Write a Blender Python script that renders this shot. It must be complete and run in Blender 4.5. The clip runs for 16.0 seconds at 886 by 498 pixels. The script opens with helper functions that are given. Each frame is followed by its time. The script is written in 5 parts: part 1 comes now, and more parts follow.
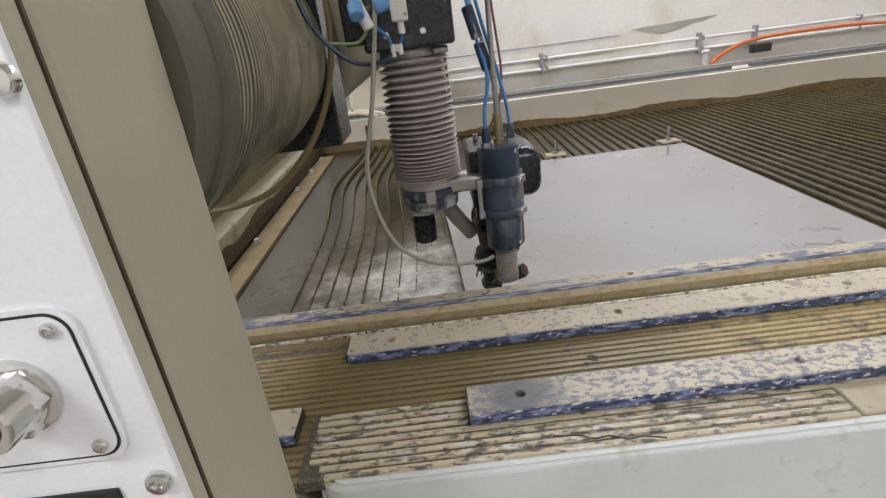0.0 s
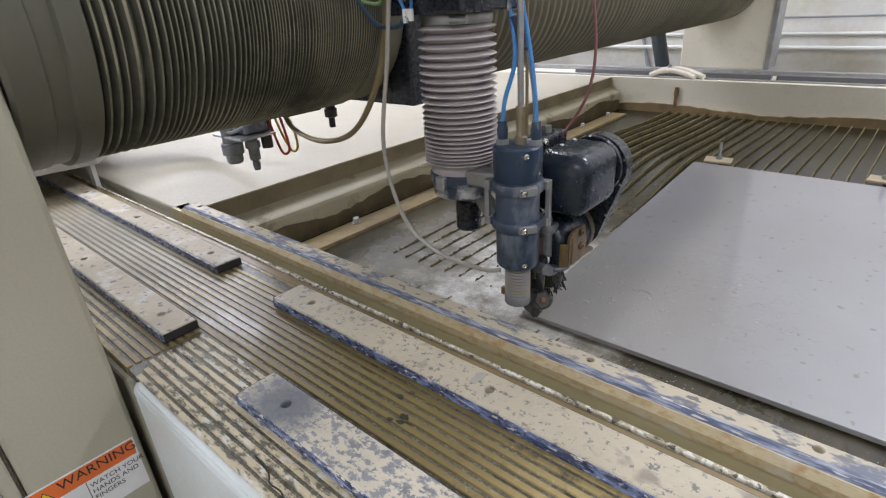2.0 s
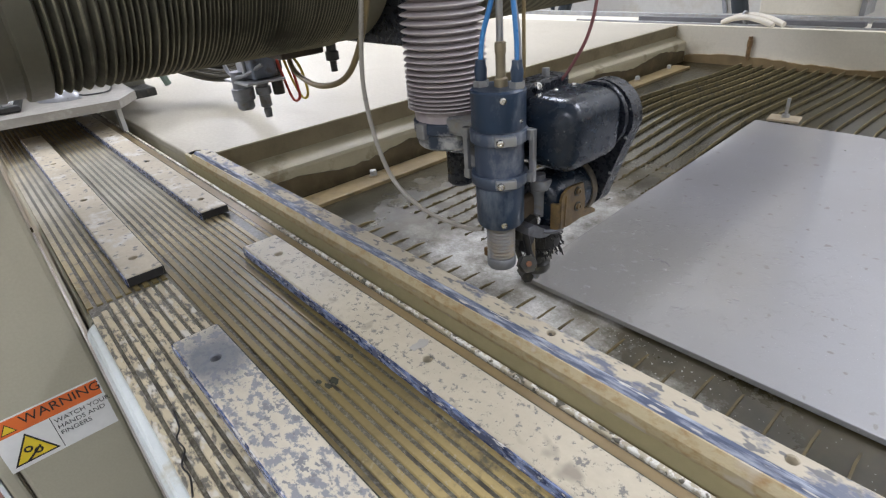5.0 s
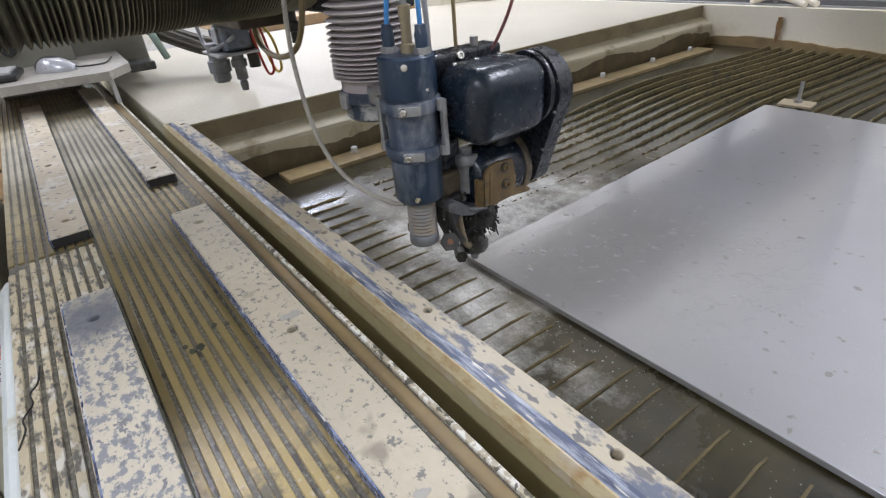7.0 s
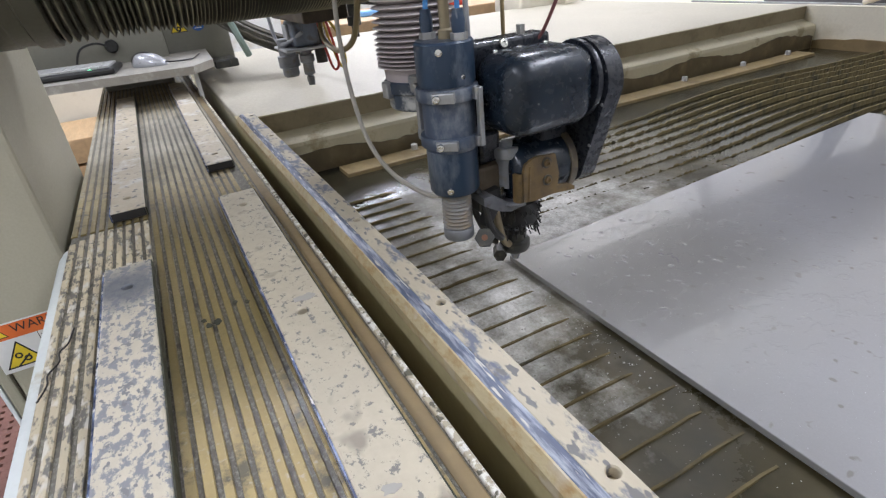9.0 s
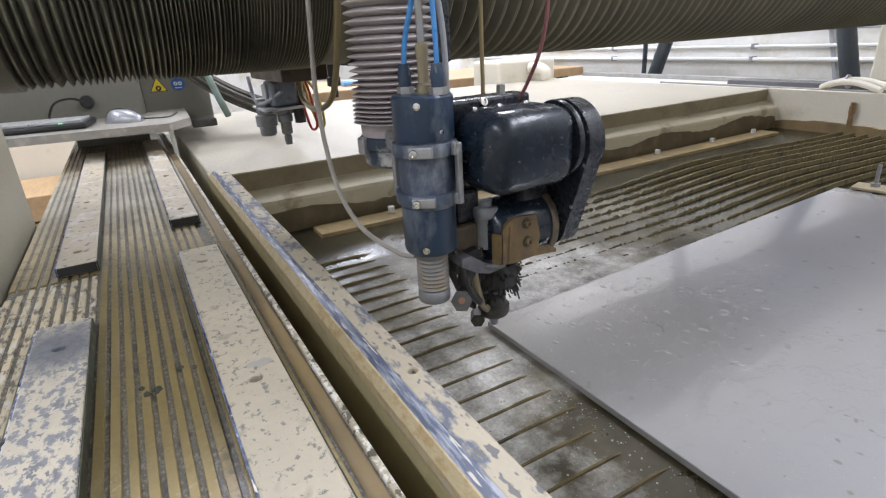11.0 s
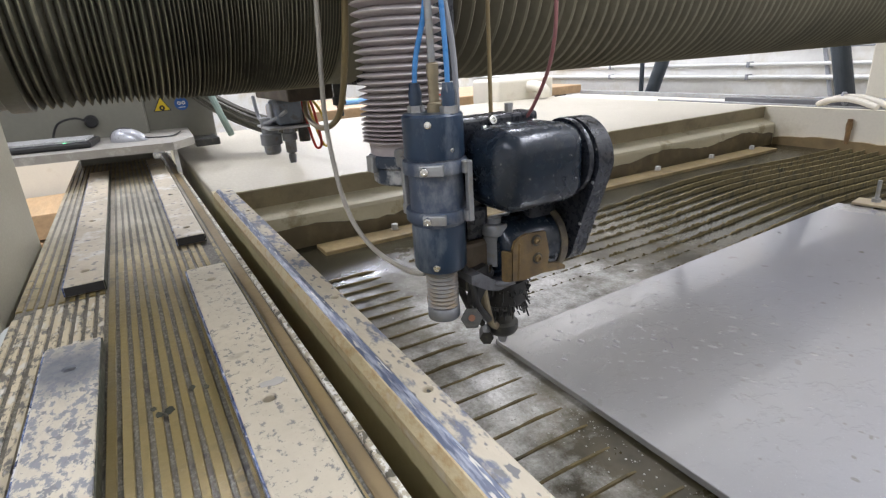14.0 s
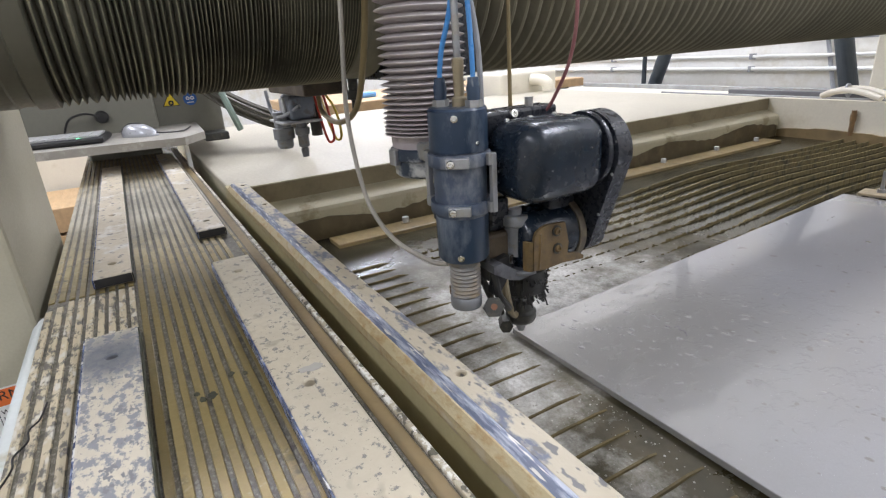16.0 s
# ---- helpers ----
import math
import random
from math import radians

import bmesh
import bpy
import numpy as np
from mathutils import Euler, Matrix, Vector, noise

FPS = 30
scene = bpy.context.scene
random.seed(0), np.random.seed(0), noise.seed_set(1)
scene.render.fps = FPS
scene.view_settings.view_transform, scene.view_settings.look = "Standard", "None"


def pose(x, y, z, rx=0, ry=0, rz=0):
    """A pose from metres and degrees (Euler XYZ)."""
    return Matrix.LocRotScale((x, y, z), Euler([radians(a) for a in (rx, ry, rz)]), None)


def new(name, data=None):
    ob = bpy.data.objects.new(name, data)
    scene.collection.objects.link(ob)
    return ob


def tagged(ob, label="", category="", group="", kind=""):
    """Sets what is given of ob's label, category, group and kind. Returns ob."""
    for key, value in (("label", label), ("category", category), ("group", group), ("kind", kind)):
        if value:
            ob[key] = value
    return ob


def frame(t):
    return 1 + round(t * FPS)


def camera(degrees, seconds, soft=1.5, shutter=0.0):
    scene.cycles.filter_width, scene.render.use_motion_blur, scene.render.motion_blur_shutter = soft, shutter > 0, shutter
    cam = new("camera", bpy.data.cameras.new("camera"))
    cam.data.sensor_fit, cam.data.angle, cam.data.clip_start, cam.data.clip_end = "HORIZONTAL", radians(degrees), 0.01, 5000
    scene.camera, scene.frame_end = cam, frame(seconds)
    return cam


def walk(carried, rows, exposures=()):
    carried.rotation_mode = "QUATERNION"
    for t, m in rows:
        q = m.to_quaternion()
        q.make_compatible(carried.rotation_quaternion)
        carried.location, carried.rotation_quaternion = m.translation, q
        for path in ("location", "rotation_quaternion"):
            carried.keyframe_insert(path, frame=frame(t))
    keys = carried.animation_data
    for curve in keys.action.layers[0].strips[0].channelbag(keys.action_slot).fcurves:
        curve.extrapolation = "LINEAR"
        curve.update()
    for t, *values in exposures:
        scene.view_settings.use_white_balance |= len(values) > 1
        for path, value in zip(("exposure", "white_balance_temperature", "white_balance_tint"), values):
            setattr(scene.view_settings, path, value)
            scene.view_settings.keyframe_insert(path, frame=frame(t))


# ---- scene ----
cam = camera(79.4, 16.0, soft=1.25)
METRES, EYE, TILT, LEAN, TURN = 1.12, 1.312, -22.638, 6.980, -1.959
ROWS = [
    (0.0, 0.0, 0.0, 0.0, 0.0, 0.0, -0.0),
    (0.5, 0.1309, -0.0083, 0.0366, 12.09, -2.06, -7.44),
    (1.0, 0.2297, 0.0743, 0.0723, 20.83, -4.06, -12.81),
    (1.5, 0.3006, 0.156, 0.1024, 30.02, -7.76, -15.08),
    (2.0, 0.3994, 0.2067, 0.1333, 39.72, -12.57, -16.86),
    (2.5, 0.4626, 0.2244, 0.1466, 47.02, -16.33, -17.75),
    (3.0, 0.4931, 0.2315, 0.1552, 49.41, -17.22, -17.55),
    (5.5, 0.4354, 0.3494, 0.1477, 46.52, -19.79, -17.49),
    (6.0, 0.4536, 0.3876, 0.1552, 46.08, -20.29, -17.47),
    (6.5, 0.4976, 0.4112, 0.1697, 48.77, -21.21, -18.14),
    (7.0, 0.5186, 0.4245, 0.1729, 52.41, -22.24, -18.04),
    (7.5, 0.5335, 0.435, 0.1729, 55.81, -23.37, -17.52),
    (8.0, 0.5427, 0.443, 0.1722, 58.71, -24.35, -17.3),
    (8.5, 0.546, 0.4562, 0.1723, 60.75, -24.78, -17.57),
    (9.0, 0.5355, 0.4729, 0.1687, 61.63, -24.39, -18.07),
    (9.5, 0.526, 0.4864, 0.1609, 61.04, -22.31, -18.9),
    (12.0, 0.5107, 0.4945, 0.1517, 59.39, -14.8, -20.0),
    (12.5, 0.511, 0.4944, 0.1516, 59.37, -14.62, -19.93),
    (13.0, 0.5112, 0.4938, 0.1512, 59.31, -14.64, -19.79),
    (13.5, 0.5093, 0.4907, 0.1508, 59.32, -14.62, -19.78),
    (14.0, 0.5069, 0.4845, 0.1489, 59.31, -14.63, -19.78),
    (14.5, 0.5008, 0.4755, 0.1453, 59.32, -14.65, -19.81),
    (15.0, 0.5011, 0.471, 0.1441, 59.29, -14.78, -19.77),
    (15.5, 0.5056, 0.465, 0.1426, 59.2, -15.1, -19.53),
    (16.0, 0.5077, 0.4577, 0.1414, 59.18, -15.24, -19.49),
]
walk(cam, [(t, pose(0, 0, EYE, TILT, LEAN, TURN) @ pose(METRES * x, METRES * y, METRES * z, 90 + pitch, roll, yaw)) for t, x, y, z, yaw, pitch, roll in ROWS],
     exposures=[(0.0, -0.09, 7050, 10), (0.5, -0.17, 6640, 10), (1.0, -0.11, 6620, 10), (2.5, 0.09, 6500, 10), (5.5, 0.12, 6430, 10), (9.5, 0.16, 6390, 10), (12.0, 0.27, 6510, 10), (16.0, 0.28, 6530, 10)])

# ---- world and lights ----
world = bpy.data.worlds.new("world")
scene.world = world
world.use_nodes = True
world.node_tree.nodes["Background"].inputs[0].default_value = (0.75, 0.85, 1.0, 1)
world.node_tree.nodes["Background"].inputs[1].default_value = 0.6


def area_lamp(name, m, sx, sy, watts, colour):
    data = bpy.data.lights.new(name, "AREA")
    data.shape, data.size, data.size_y, data.energy, data.color = "RECTANGLE", sx, sy, watts, colour
    ob = new(name, data)
    ob.matrix_world = m
    return ob


# ---- materials ----
def nodes_of(name):
    m = bpy.data.materials.new(name)
    m.use_nodes = True
    return m, m.node_tree.nodes, m.node_tree.links, m.node_tree.nodes["Principled BSDF"]


def coords(n, l, scale=(1, 1, 1)):
    tc = n.new("ShaderNodeTexCoord")
    mp = n.new("ShaderNodeMapping")
    mp.inputs["Scale"].default_value = scale
    l.new(tc.outputs["Object"], mp.inputs["Vector"])
    return mp.outputs["Vector"]


def noise_node(n, l, vec, scale, detail=4.0, rough=0.6):
    t = n.new("ShaderNodeTexNoise")
    t.inputs["Scale"].default_value, t.inputs["Detail"].default_value, t.inputs["Roughness"].default_value = scale, detail, rough
    l.new(vec, t.inputs["Vector"])
    return t.outputs["Fac"]


def ramp(n, l, fac, lo, hi, a=(0, 0, 0, 1), b=(1, 1, 1, 1)):
    r = n.new("ShaderNodeValToRGB")
    r.color_ramp.elements[0].position, r.color_ramp.elements[1].position = lo, hi
    r.color_ramp.elements[0].color, r.color_ramp.elements[1].color = a, b
    l.new(fac, r.inputs["Fac"])
    return r.outputs["Color"]


def mixed(n, l, fac, a, b):
    x = n.new("ShaderNodeMix")
    x.data_type = "RGBA"
    for socket, value in ((x.inputs[0], fac), (x.inputs[6], a), (x.inputs[7], b)):
        if isinstance(value, (tuple, float, int)):
            socket.default_value = (*value, 1) if isinstance(value, tuple) and len(value) == 3 else value
        else:
            l.new(value, socket)
    return x.outputs[2]


def bumped(n, l, p, height, strength, distance=0.002):
    b = n.new("ShaderNodeBump")
    b.inputs["Strength"].default_value, b.inputs["Distance"].default_value = strength, distance
    l.new(height, b.inputs["Height"])
    l.new(b.outputs["Normal"], p.inputs["Normal"])


def surface(name, base, rough=0.5, metal=0.0, vary=0.15, scale=8.0, grain=90.0, bump=0.15, dirt=None, dirt_at=(0.55, 0.7), dirt_scale=20.0, stretch=(1, 1, 1), speck=None, speck_at=(0.6, 0.64), speck_scale=120.0, stain_shade=None):
    """Base colour with broad and fine variation, an optional layer of dirt and one of specks, and fine relief."""
    m, n, l, p = nodes_of(name)
    v = coords(n, l, stretch)
    broad, fine = noise_node(n, l, v, scale), noise_node(n, l, v, grain, 3)
    dark = tuple(c * (1 - vary) for c in base)
    light = tuple(min(1, c * (1 + vary)) for c in base)
    col = mixed(n, l, ramp(n, l, broad, 0.3, 0.7), dark, light)
    col = mixed(n, l, ramp(n, l, fine, 0.25, 0.8, (0, 0, 0, 1), (0.35, 0.35, 0.35, 1)), col, tuple(c * 0.75 for c in base))
    if dirt:
        f = noise_node(n, l, v, dirt_scale, 6, 0.65)
        col = mixed(n, l, ramp(n, l, f, *dirt_at), col, dirt)
    if speck:
        f = noise_node(n, l, v, speck_scale, 2, 0.5)
        col = mixed(n, l, ramp(n, l, f, *speck_at), col, speck)
    for at, r0, r1, tint in stain_shade if isinstance(stain_shade, list) else [stain_shade] if stain_shade else []:
        d = n.new("ShaderNodeVectorMath")
        d.operation = "DISTANCE"
        d.inputs[1].default_value = at
        l.new(v, d.inputs[0])
        q = n.new("ShaderNodeMath")
        q.operation = "MULTIPLY_ADD"
        q.inputs[1].default_value, q.inputs[2].default_value = 0.05, -0.025
        l.new(noise_node(n, l, v, 60, 4), q.inputs[0])
        s = n.new("ShaderNodeMath")
        l.new(d.outputs["Value"], s.inputs[0])
        l.new(q.outputs["Value"], s.inputs[1])
        g = n.new("ShaderNodeMapRange")
        g.inputs["From Min"].default_value, g.inputs["From Max"].default_value = r0, r1
        g.inputs["To Min"].default_value, g.inputs["To Max"].default_value = 0.9, 0.0
        l.new(s.outputs["Value"], g.inputs["Value"])
        col = mixed(n, l, g.outputs["Result"], col, tint)
    l.new(col, p.inputs["Base Color"])
    p.inputs["Metallic"].default_value = metal
    l.new(ramp(n, l, fine, 0.2, 0.8, (rough * 0.8,) * 3 + (1,), (min(1, rough * 1.2),) * 3 + (1,)), p.inputs["Roughness"])
    if bump:
        bumped(n, l, p, fine, bump, 0.001)
    return m


beige = surface("beige_paint", (0.42, 0.395, 0.30), 0.42, vary=0.06, scale=5, grain=300, bump=0.05)
cream = surface("cream_sheet", (0.70, 0.655, 0.54), 0.5, vary=0.06, scale=3, grain=120, bump=0.05, dirt=(0.52, 0.46, 0.34), dirt_at=(0.58, 0.80), dirt_scale=6)
panel_white = surface("white_panel_paint", (0.86, 0.88, 0.90), 0.35, vary=0.03, scale=4, grain=250, bump=0.03)
bed_white = surface("white_enamel", (0.66, 0.70, 0.68), 0.4, vary=0.08, scale=6, grain=150, bump=0.06, dirt=(0.42, 0.38, 0.26), dirt_at=(0.6, 0.75), dirt_scale=14)
# The darker round tint is the bridge's shadow, painted onto the ribs.
rib_mat = surface("slurry_stained_rib", (0.385, 0.295, 0.125), 0.44, vary=0.25, scale=5, grain=170, bump=0.45, dirt=(0.115, 0.10, 0.058), dirt_at=(0.515, 0.66), dirt_scale=55, speck=(0.47, 0.40, 0.27), speck_at=(0.62, 0.72), speck_scale=190, stain_shade=[((-0.68, 0.51, 0.935), 0.12, 0.46, (0.46, 0.43, 0.35)), ((0.02, 0.52, 0.935), 0.20, 0.30, (0.19, 0.145, 0.055))])
plate_cream = surface("smooth_cream_paint", (0.44, 0.39, 0.27), 0.45, vary=0.15, scale=12, grain=140, bump=0.2, dirt=(0.24, 0.22, 0.18), dirt_at=(0.60, 0.68), dirt_scale=60)
rib_base = surface("slurry_groove", (0.10, 0.088, 0.062), 0.4, vary=0.35, scale=8, grain=150, bump=0.5, dirt=(0.25, 0.24, 0.195), dirt_at=(0.48, 0.68), dirt_scale=380, stretch=(0.7, 1, 1), speck=(0.05, 0.045, 0.035), speck_at=(0.60, 0.66), speck_scale=60, stain_shade=((-0.68, 0.51, 0.935), 0.10, 0.42, (0.27, 0.26, 0.23)))
for wet_mat in (rib_mat, rib_base):
    rp_ = wet_mat.node_tree.nodes["Principled BSDF"]
    rp_.inputs["Coat Roughness"].default_value = 0.07
    rn, rl = wet_mat.node_tree.nodes, wet_mat.node_tree.links
    rbump = rn.new("ShaderNodeBump")
    rbump.inputs["Strength"].default_value, rbump.inputs["Distance"].default_value = 0.45, 0.002
    rl.new(noise_node(rn, rl, coords(rn, rl), 190, 2), rbump.inputs["Height"])
    rl.new(rbump.outputs["Normal"], rp_.inputs["Coat Normal"])
    rl.new(ramp(rn, rl, noise_node(rn, rl, coords(rn, rl, (1, 2, 1)), 7, 3), 0.42, 0.62, (0.08, 0.08, 0.08, 1), (0.8, 0.8, 0.8, 1)), rp_.inputs["Coat Weight"])
rib_white = surface("splashed_rib", (0.50, 0.43, 0.29), 0.45, vary=0.25, scale=9, grain=120, bump=0.35, dirt=(0.13, 0.12, 0.10), dirt_at=(0.495, 0.58), dirt_scale=130, stretch=(0.45, 1, 1), speck=(0.60, 0.57, 0.49), speck_at=(0.56, 0.64), speck_scale=110)
wall_face = surface("beige_wall_paint", (0.49, 0.425, 0.235), 0.42, vary=0.08, scale=5, grain=120, bump=0.08, dirt=(0.40, 0.29, 0.13), dirt_at=(0.62, 0.8), dirt_scale=18)
rust_line = surface("rust_streak", (0.50, 0.42, 0.25), 0.5, vary=0.1, scale=20, grain=160, bump=0.6, dirt=(0.38, 0.245, 0.105), dirt_at=(0.46, 0.68), dirt_scale=120, stretch=(0.6, 1, 1), speck=(0.52, 0.46, 0.34), speck_at=(0.60, 0.70), speck_scale=60)
brown_band = surface("brown_rim_paint", (0.30, 0.25, 0.155), 0.5, vary=0.15, scale=8, grain=120, bump=0.15, dirt=(0.18, 0.145, 0.085), dirt_at=(0.5, 0.7), dirt_scale=14)
# Dark brown for joints; on the tank skirt it stands in for shade.
dark_skirt = surface("dark_recess_steel", (0.065, 0.052, 0.028), 0.6, vary=0.3)
brown_strip = surface("brown_silt_strip", (0.25, 0.18, 0.085), 0.4, vary=0.2, scale=10, grain=120, bump=0.2)
lip_mat = surface("white_flecked_lip", (0.42, 0.37, 0.26), 0.45, vary=0.2, scale=20, grain=120, bump=0.4, dirt=(0.70, 0.68, 0.60), dirt_at=(0.48, 0.54), dirt_scale=110, speck=(0.1, 0.09, 0.06), speck_at=(0.58, 0.62))
cap_mat = surface("grey_olive_cap", (0.105, 0.10, 0.073), 0.4, vary=0.1, scale=4, grain=150, bump=0.05)
strap_mat = surface("speckled_strap", (0.515, 0.46, 0.345), 0.45, vary=0.12, scale=10, grain=140, bump=0.3, dirt=(0.20, 0.19, 0.17), dirt_at=(0.565, 0.62), dirt_scale=150, speck=(0.30, 0.26, 0.20), speck_at=(0.60, 0.72), speck_scale=40)
strap_dusty = surface("dusty_strap", (0.50, 0.435, 0.32), 0.55, vary=0.15, scale=10, grain=140, bump=0.3, dirt=(0.58, 0.56, 0.51), dirt_at=(0.54, 0.66), dirt_scale=30, speck=(0.19, 0.18, 0.17), speck_at=(0.60, 0.68), speck_scale=80)
strap_dirty = surface("heavily_speckled_strap", (0.585, 0.53, 0.415), 0.5, vary=0.12, scale=10, grain=140, bump=0.4, dirt=(0.24, 0.245, 0.26), dirt_at=(0.495, 0.555), dirt_scale=120, stretch=(0.75, 1, 1), speck=(0.20, 0.20, 0.205), speck_at=(0.60, 0.65), speck_scale=190, stain_shade=((0.038, 0.455, 0.95), 0.016, 0.042, (0.13, 0.14, 0.16)))
blue_edge = surface("worn_blue_edge", (0.10, 0.123, 0.19), 0.34, vary=0.3, scale=30, grain=200, bump=0.3, dirt=(0.38, 0.41, 0.48), dirt_at=(0.46, 0.64), dirt_scale=240, stretch=(0.12, 1, 1), speck=(0.60, 0.58, 0.52), speck_at=(0.62, 0.67), speck_scale=300)
# Worn navy paint, darkened for the shade on the strap sides.
strap_edge = surface("chipped_shaded_navy_edge", (0.055, 0.072, 0.14), 0.28, vary=0.3, scale=30, grain=200, bump=0.4, dirt=(0.22, 0.28, 0.46), dirt_at=(0.48, 0.60), dirt_scale=150, stretch=(0.4, 1, 1), speck=(0.62, 0.61, 0.58), speck_at=(0.61, 0.65), speck_scale=260)
coam_mat = surface("blue_rusty_coaming", (0.52, 0.46, 0.34), 0.45, vary=0.12, scale=10, grain=150, bump=0.4, dirt=(0.14, 0.155, 0.20), dirt_at=(0.515, 0.60), dirt_scale=44, stretch=(0.5, 1, 1), speck=(0.17, 0.165, 0.16), speck_at=(0.585, 0.64), speck_scale=130)
tank_paint = surface("tank_paint", (0.50, 0.46, 0.33), 0.45, vary=0.1, scale=6, grain=120, bump=0.1, dirt=(0.30, 0.25, 0.15), dirt_at=(0.56, 0.66), dirt_scale=10)
tank_wet = surface("silty_tank_wall", (0.11, 0.085, 0.045), 0.35, vary=0.3, scale=14, grain=90, bump=0.5, dirt=(0.20, 0.15, 0.08), dirt_at=(0.5, 0.75), dirt_scale=18)
board_mat = surface("muddy_board", (0.235, 0.172, 0.078), 0.38, vary=0.3, scale=14, grain=90, bump=0.4, dirt=(0.10, 0.075, 0.035), dirt_at=(0.54, 0.72), dirt_scale=22)
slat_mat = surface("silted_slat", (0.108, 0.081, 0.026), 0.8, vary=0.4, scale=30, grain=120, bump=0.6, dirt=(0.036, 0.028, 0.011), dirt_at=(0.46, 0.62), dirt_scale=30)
slat_crest = surface("tan_slat_crest", (0.19, 0.145, 0.056), 0.7, vary=0.35, scale=12, grain=120, bump=0.5, dirt=(0.06, 0.05, 0.025), dirt_at=(0.5, 0.66), dirt_scale=24)
steel_sheet = surface("grey_sheet_metal", (0.365, 0.365, 0.385), 0.24, metal=0.3, vary=0.05, scale=2.5, grain=500, bump=0.015, dirt=(0.33, 0.325, 0.33), dirt_at=(0.40, 0.80), dirt_scale=2.2, speck=(0.255, 0.245, 0.235), speck_at=(0.675, 0.71), speck_scale=46, stain_shade=((0.05, 1.05, 0.80), 0.12, 0.36, (0.33, 0.32, 0.30)))
sn, sl = steel_sheet.node_tree.nodes, steel_sheet.node_tree.links
sp_ = sn["Principled BSDF"]
sp_.inputs["Coat Weight"].default_value = 0.75
sp_.inputs["Coat Roughness"].default_value = 0.05
sb = sn.new("ShaderNodeBump")
sb.inputs["Strength"].default_value, sb.inputs["Distance"].default_value = 0.55, 0.003
sd = sn.new("ShaderNodeVectorMath")
sd.operation = "DISTANCE"
sd.inputs[1].default_value = (0.14, 1.12, 0.80)
sl.new(coords(sn, sl), sd.inputs[0])
sm = sn.new("ShaderNodeMapRange")
sm.inputs["From Min"].default_value, sm.inputs["From Max"].default_value = 0.10, 0.34
sm.inputs["To Min"].default_value, sm.inputs["To Max"].default_value = 1.0, 0.0
sl.new(sd.outputs["Value"], sm.inputs["Value"])
sq = sn.new("ShaderNodeMath")
sq.operation = "MULTIPLY"
sl.new(ramp(sn, sl, noise_node(sn, sl, coords(sn, sl, (1.6, 1.0, 1.0)), 38, 4), 0.54, 0.62), sq.inputs[0])
sl.new(sm.outputs["Result"], sq.inputs[1])
sl.new(sq.outputs["Value"], sb.inputs["Height"])
sl.new(sb.outputs["Normal"], sp_.inputs["Coat Normal"])
black_paint = surface("black_machine_paint", (0.018, 0.021, 0.028), 0.28, vary=0.3, scale=20, grain=160, bump=0.15, dirt=(0.06, 0.06, 0.062), dirt_at=(0.6, 0.8), dirt_scale=30, speck=(0.28, 0.28, 0.27), speck_at=(0.73, 0.75), speck_scale=110)
navy = surface("navy_plastic", (0.024, 0.046, 0.084), 0.33, vary=0.3, scale=20, grain=160, bump=0.12, dirt=(0.25, 0.28, 0.32), dirt_at=(0.50, 0.80), dirt_scale=26, stretch=(1, 1, 0.45), speck=(0.36, 0.37, 0.38), speck_at=(0.66, 0.73), speck_scale=60)
zinc = surface("dull_zinc", (0.38, 0.39, 0.40), 0.42, metal=0.7, vary=0.2, scale=30, grain=160, bump=0.3, dirt=(0.35, 0.33, 0.28), dirt_at=(0.5, 0.7), dirt_scale=50)
chrome = surface("bright_steel", (0.72, 0.72, 0.70), 0.18, metal=1.0, vary=0.06, grain=200, bump=0.03)
rust = surface("rusty_plate", (0.17, 0.098, 0.038), 0.5, vary=0.3, scale=40, grain=200, bump=0.4, dirt=(0.07, 0.05, 0.03), dirt_at=(0.5, 0.75), dirt_scale=60)
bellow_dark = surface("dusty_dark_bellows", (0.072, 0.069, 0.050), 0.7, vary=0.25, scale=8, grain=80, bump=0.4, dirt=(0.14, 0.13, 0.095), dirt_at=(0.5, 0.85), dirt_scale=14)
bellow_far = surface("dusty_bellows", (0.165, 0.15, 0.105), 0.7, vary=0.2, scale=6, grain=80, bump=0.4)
# Fold tips: dust and the light they catch, both put into the colour.
bellow_tip = surface("lit_dusty_fold_tips", (0.30, 0.275, 0.19), 0.75, vary=0.4, scale=10, grain=60, bump=0.4, dirt=(0.085, 0.08, 0.058), dirt_at=(0.48, 0.68), dirt_scale=9)
bellow_far_tip = surface("lit_dusty_far_folds", (0.26, 0.24, 0.17), 0.75, vary=0.2, scale=6, grain=60, bump=0.4)
bellow_z_tip = surface("lit_dusty_z_folds", (0.56, 0.52, 0.50), 0.6, vary=0.2, scale=14, grain=100, bump=0.3)
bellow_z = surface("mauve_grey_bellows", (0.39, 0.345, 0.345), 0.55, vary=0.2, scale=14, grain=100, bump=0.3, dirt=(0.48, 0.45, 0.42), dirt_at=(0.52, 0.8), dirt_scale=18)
bellow_small = surface("grey_rubber_sleeve", (0.26, 0.26, 0.26), 0.5, vary=0.2, scale=30, grain=120, bump=0.3, dirt=(0.32, 0.24, 0.13), dirt_at=(0.5, 0.75), dirt_scale=25)
wall_paint = surface("stained_wall_paint", (0.82, 0.81, 0.77), 0.7, vary=0.06, scale=1.5, grain=40, bump=0.2, dirt=(0.62, 0.56, 0.42), dirt_at=(0.5, 0.75), dirt_scale=2.5)
concrete = surface("concrete", (0.34, 0.32, 0.28), 0.75, vary=0.15, scale=3, grain=60, bump=0.3, dirt=(0.20, 0.17, 0.13), dirt_at=(0.5, 0.7), dirt_scale=4)
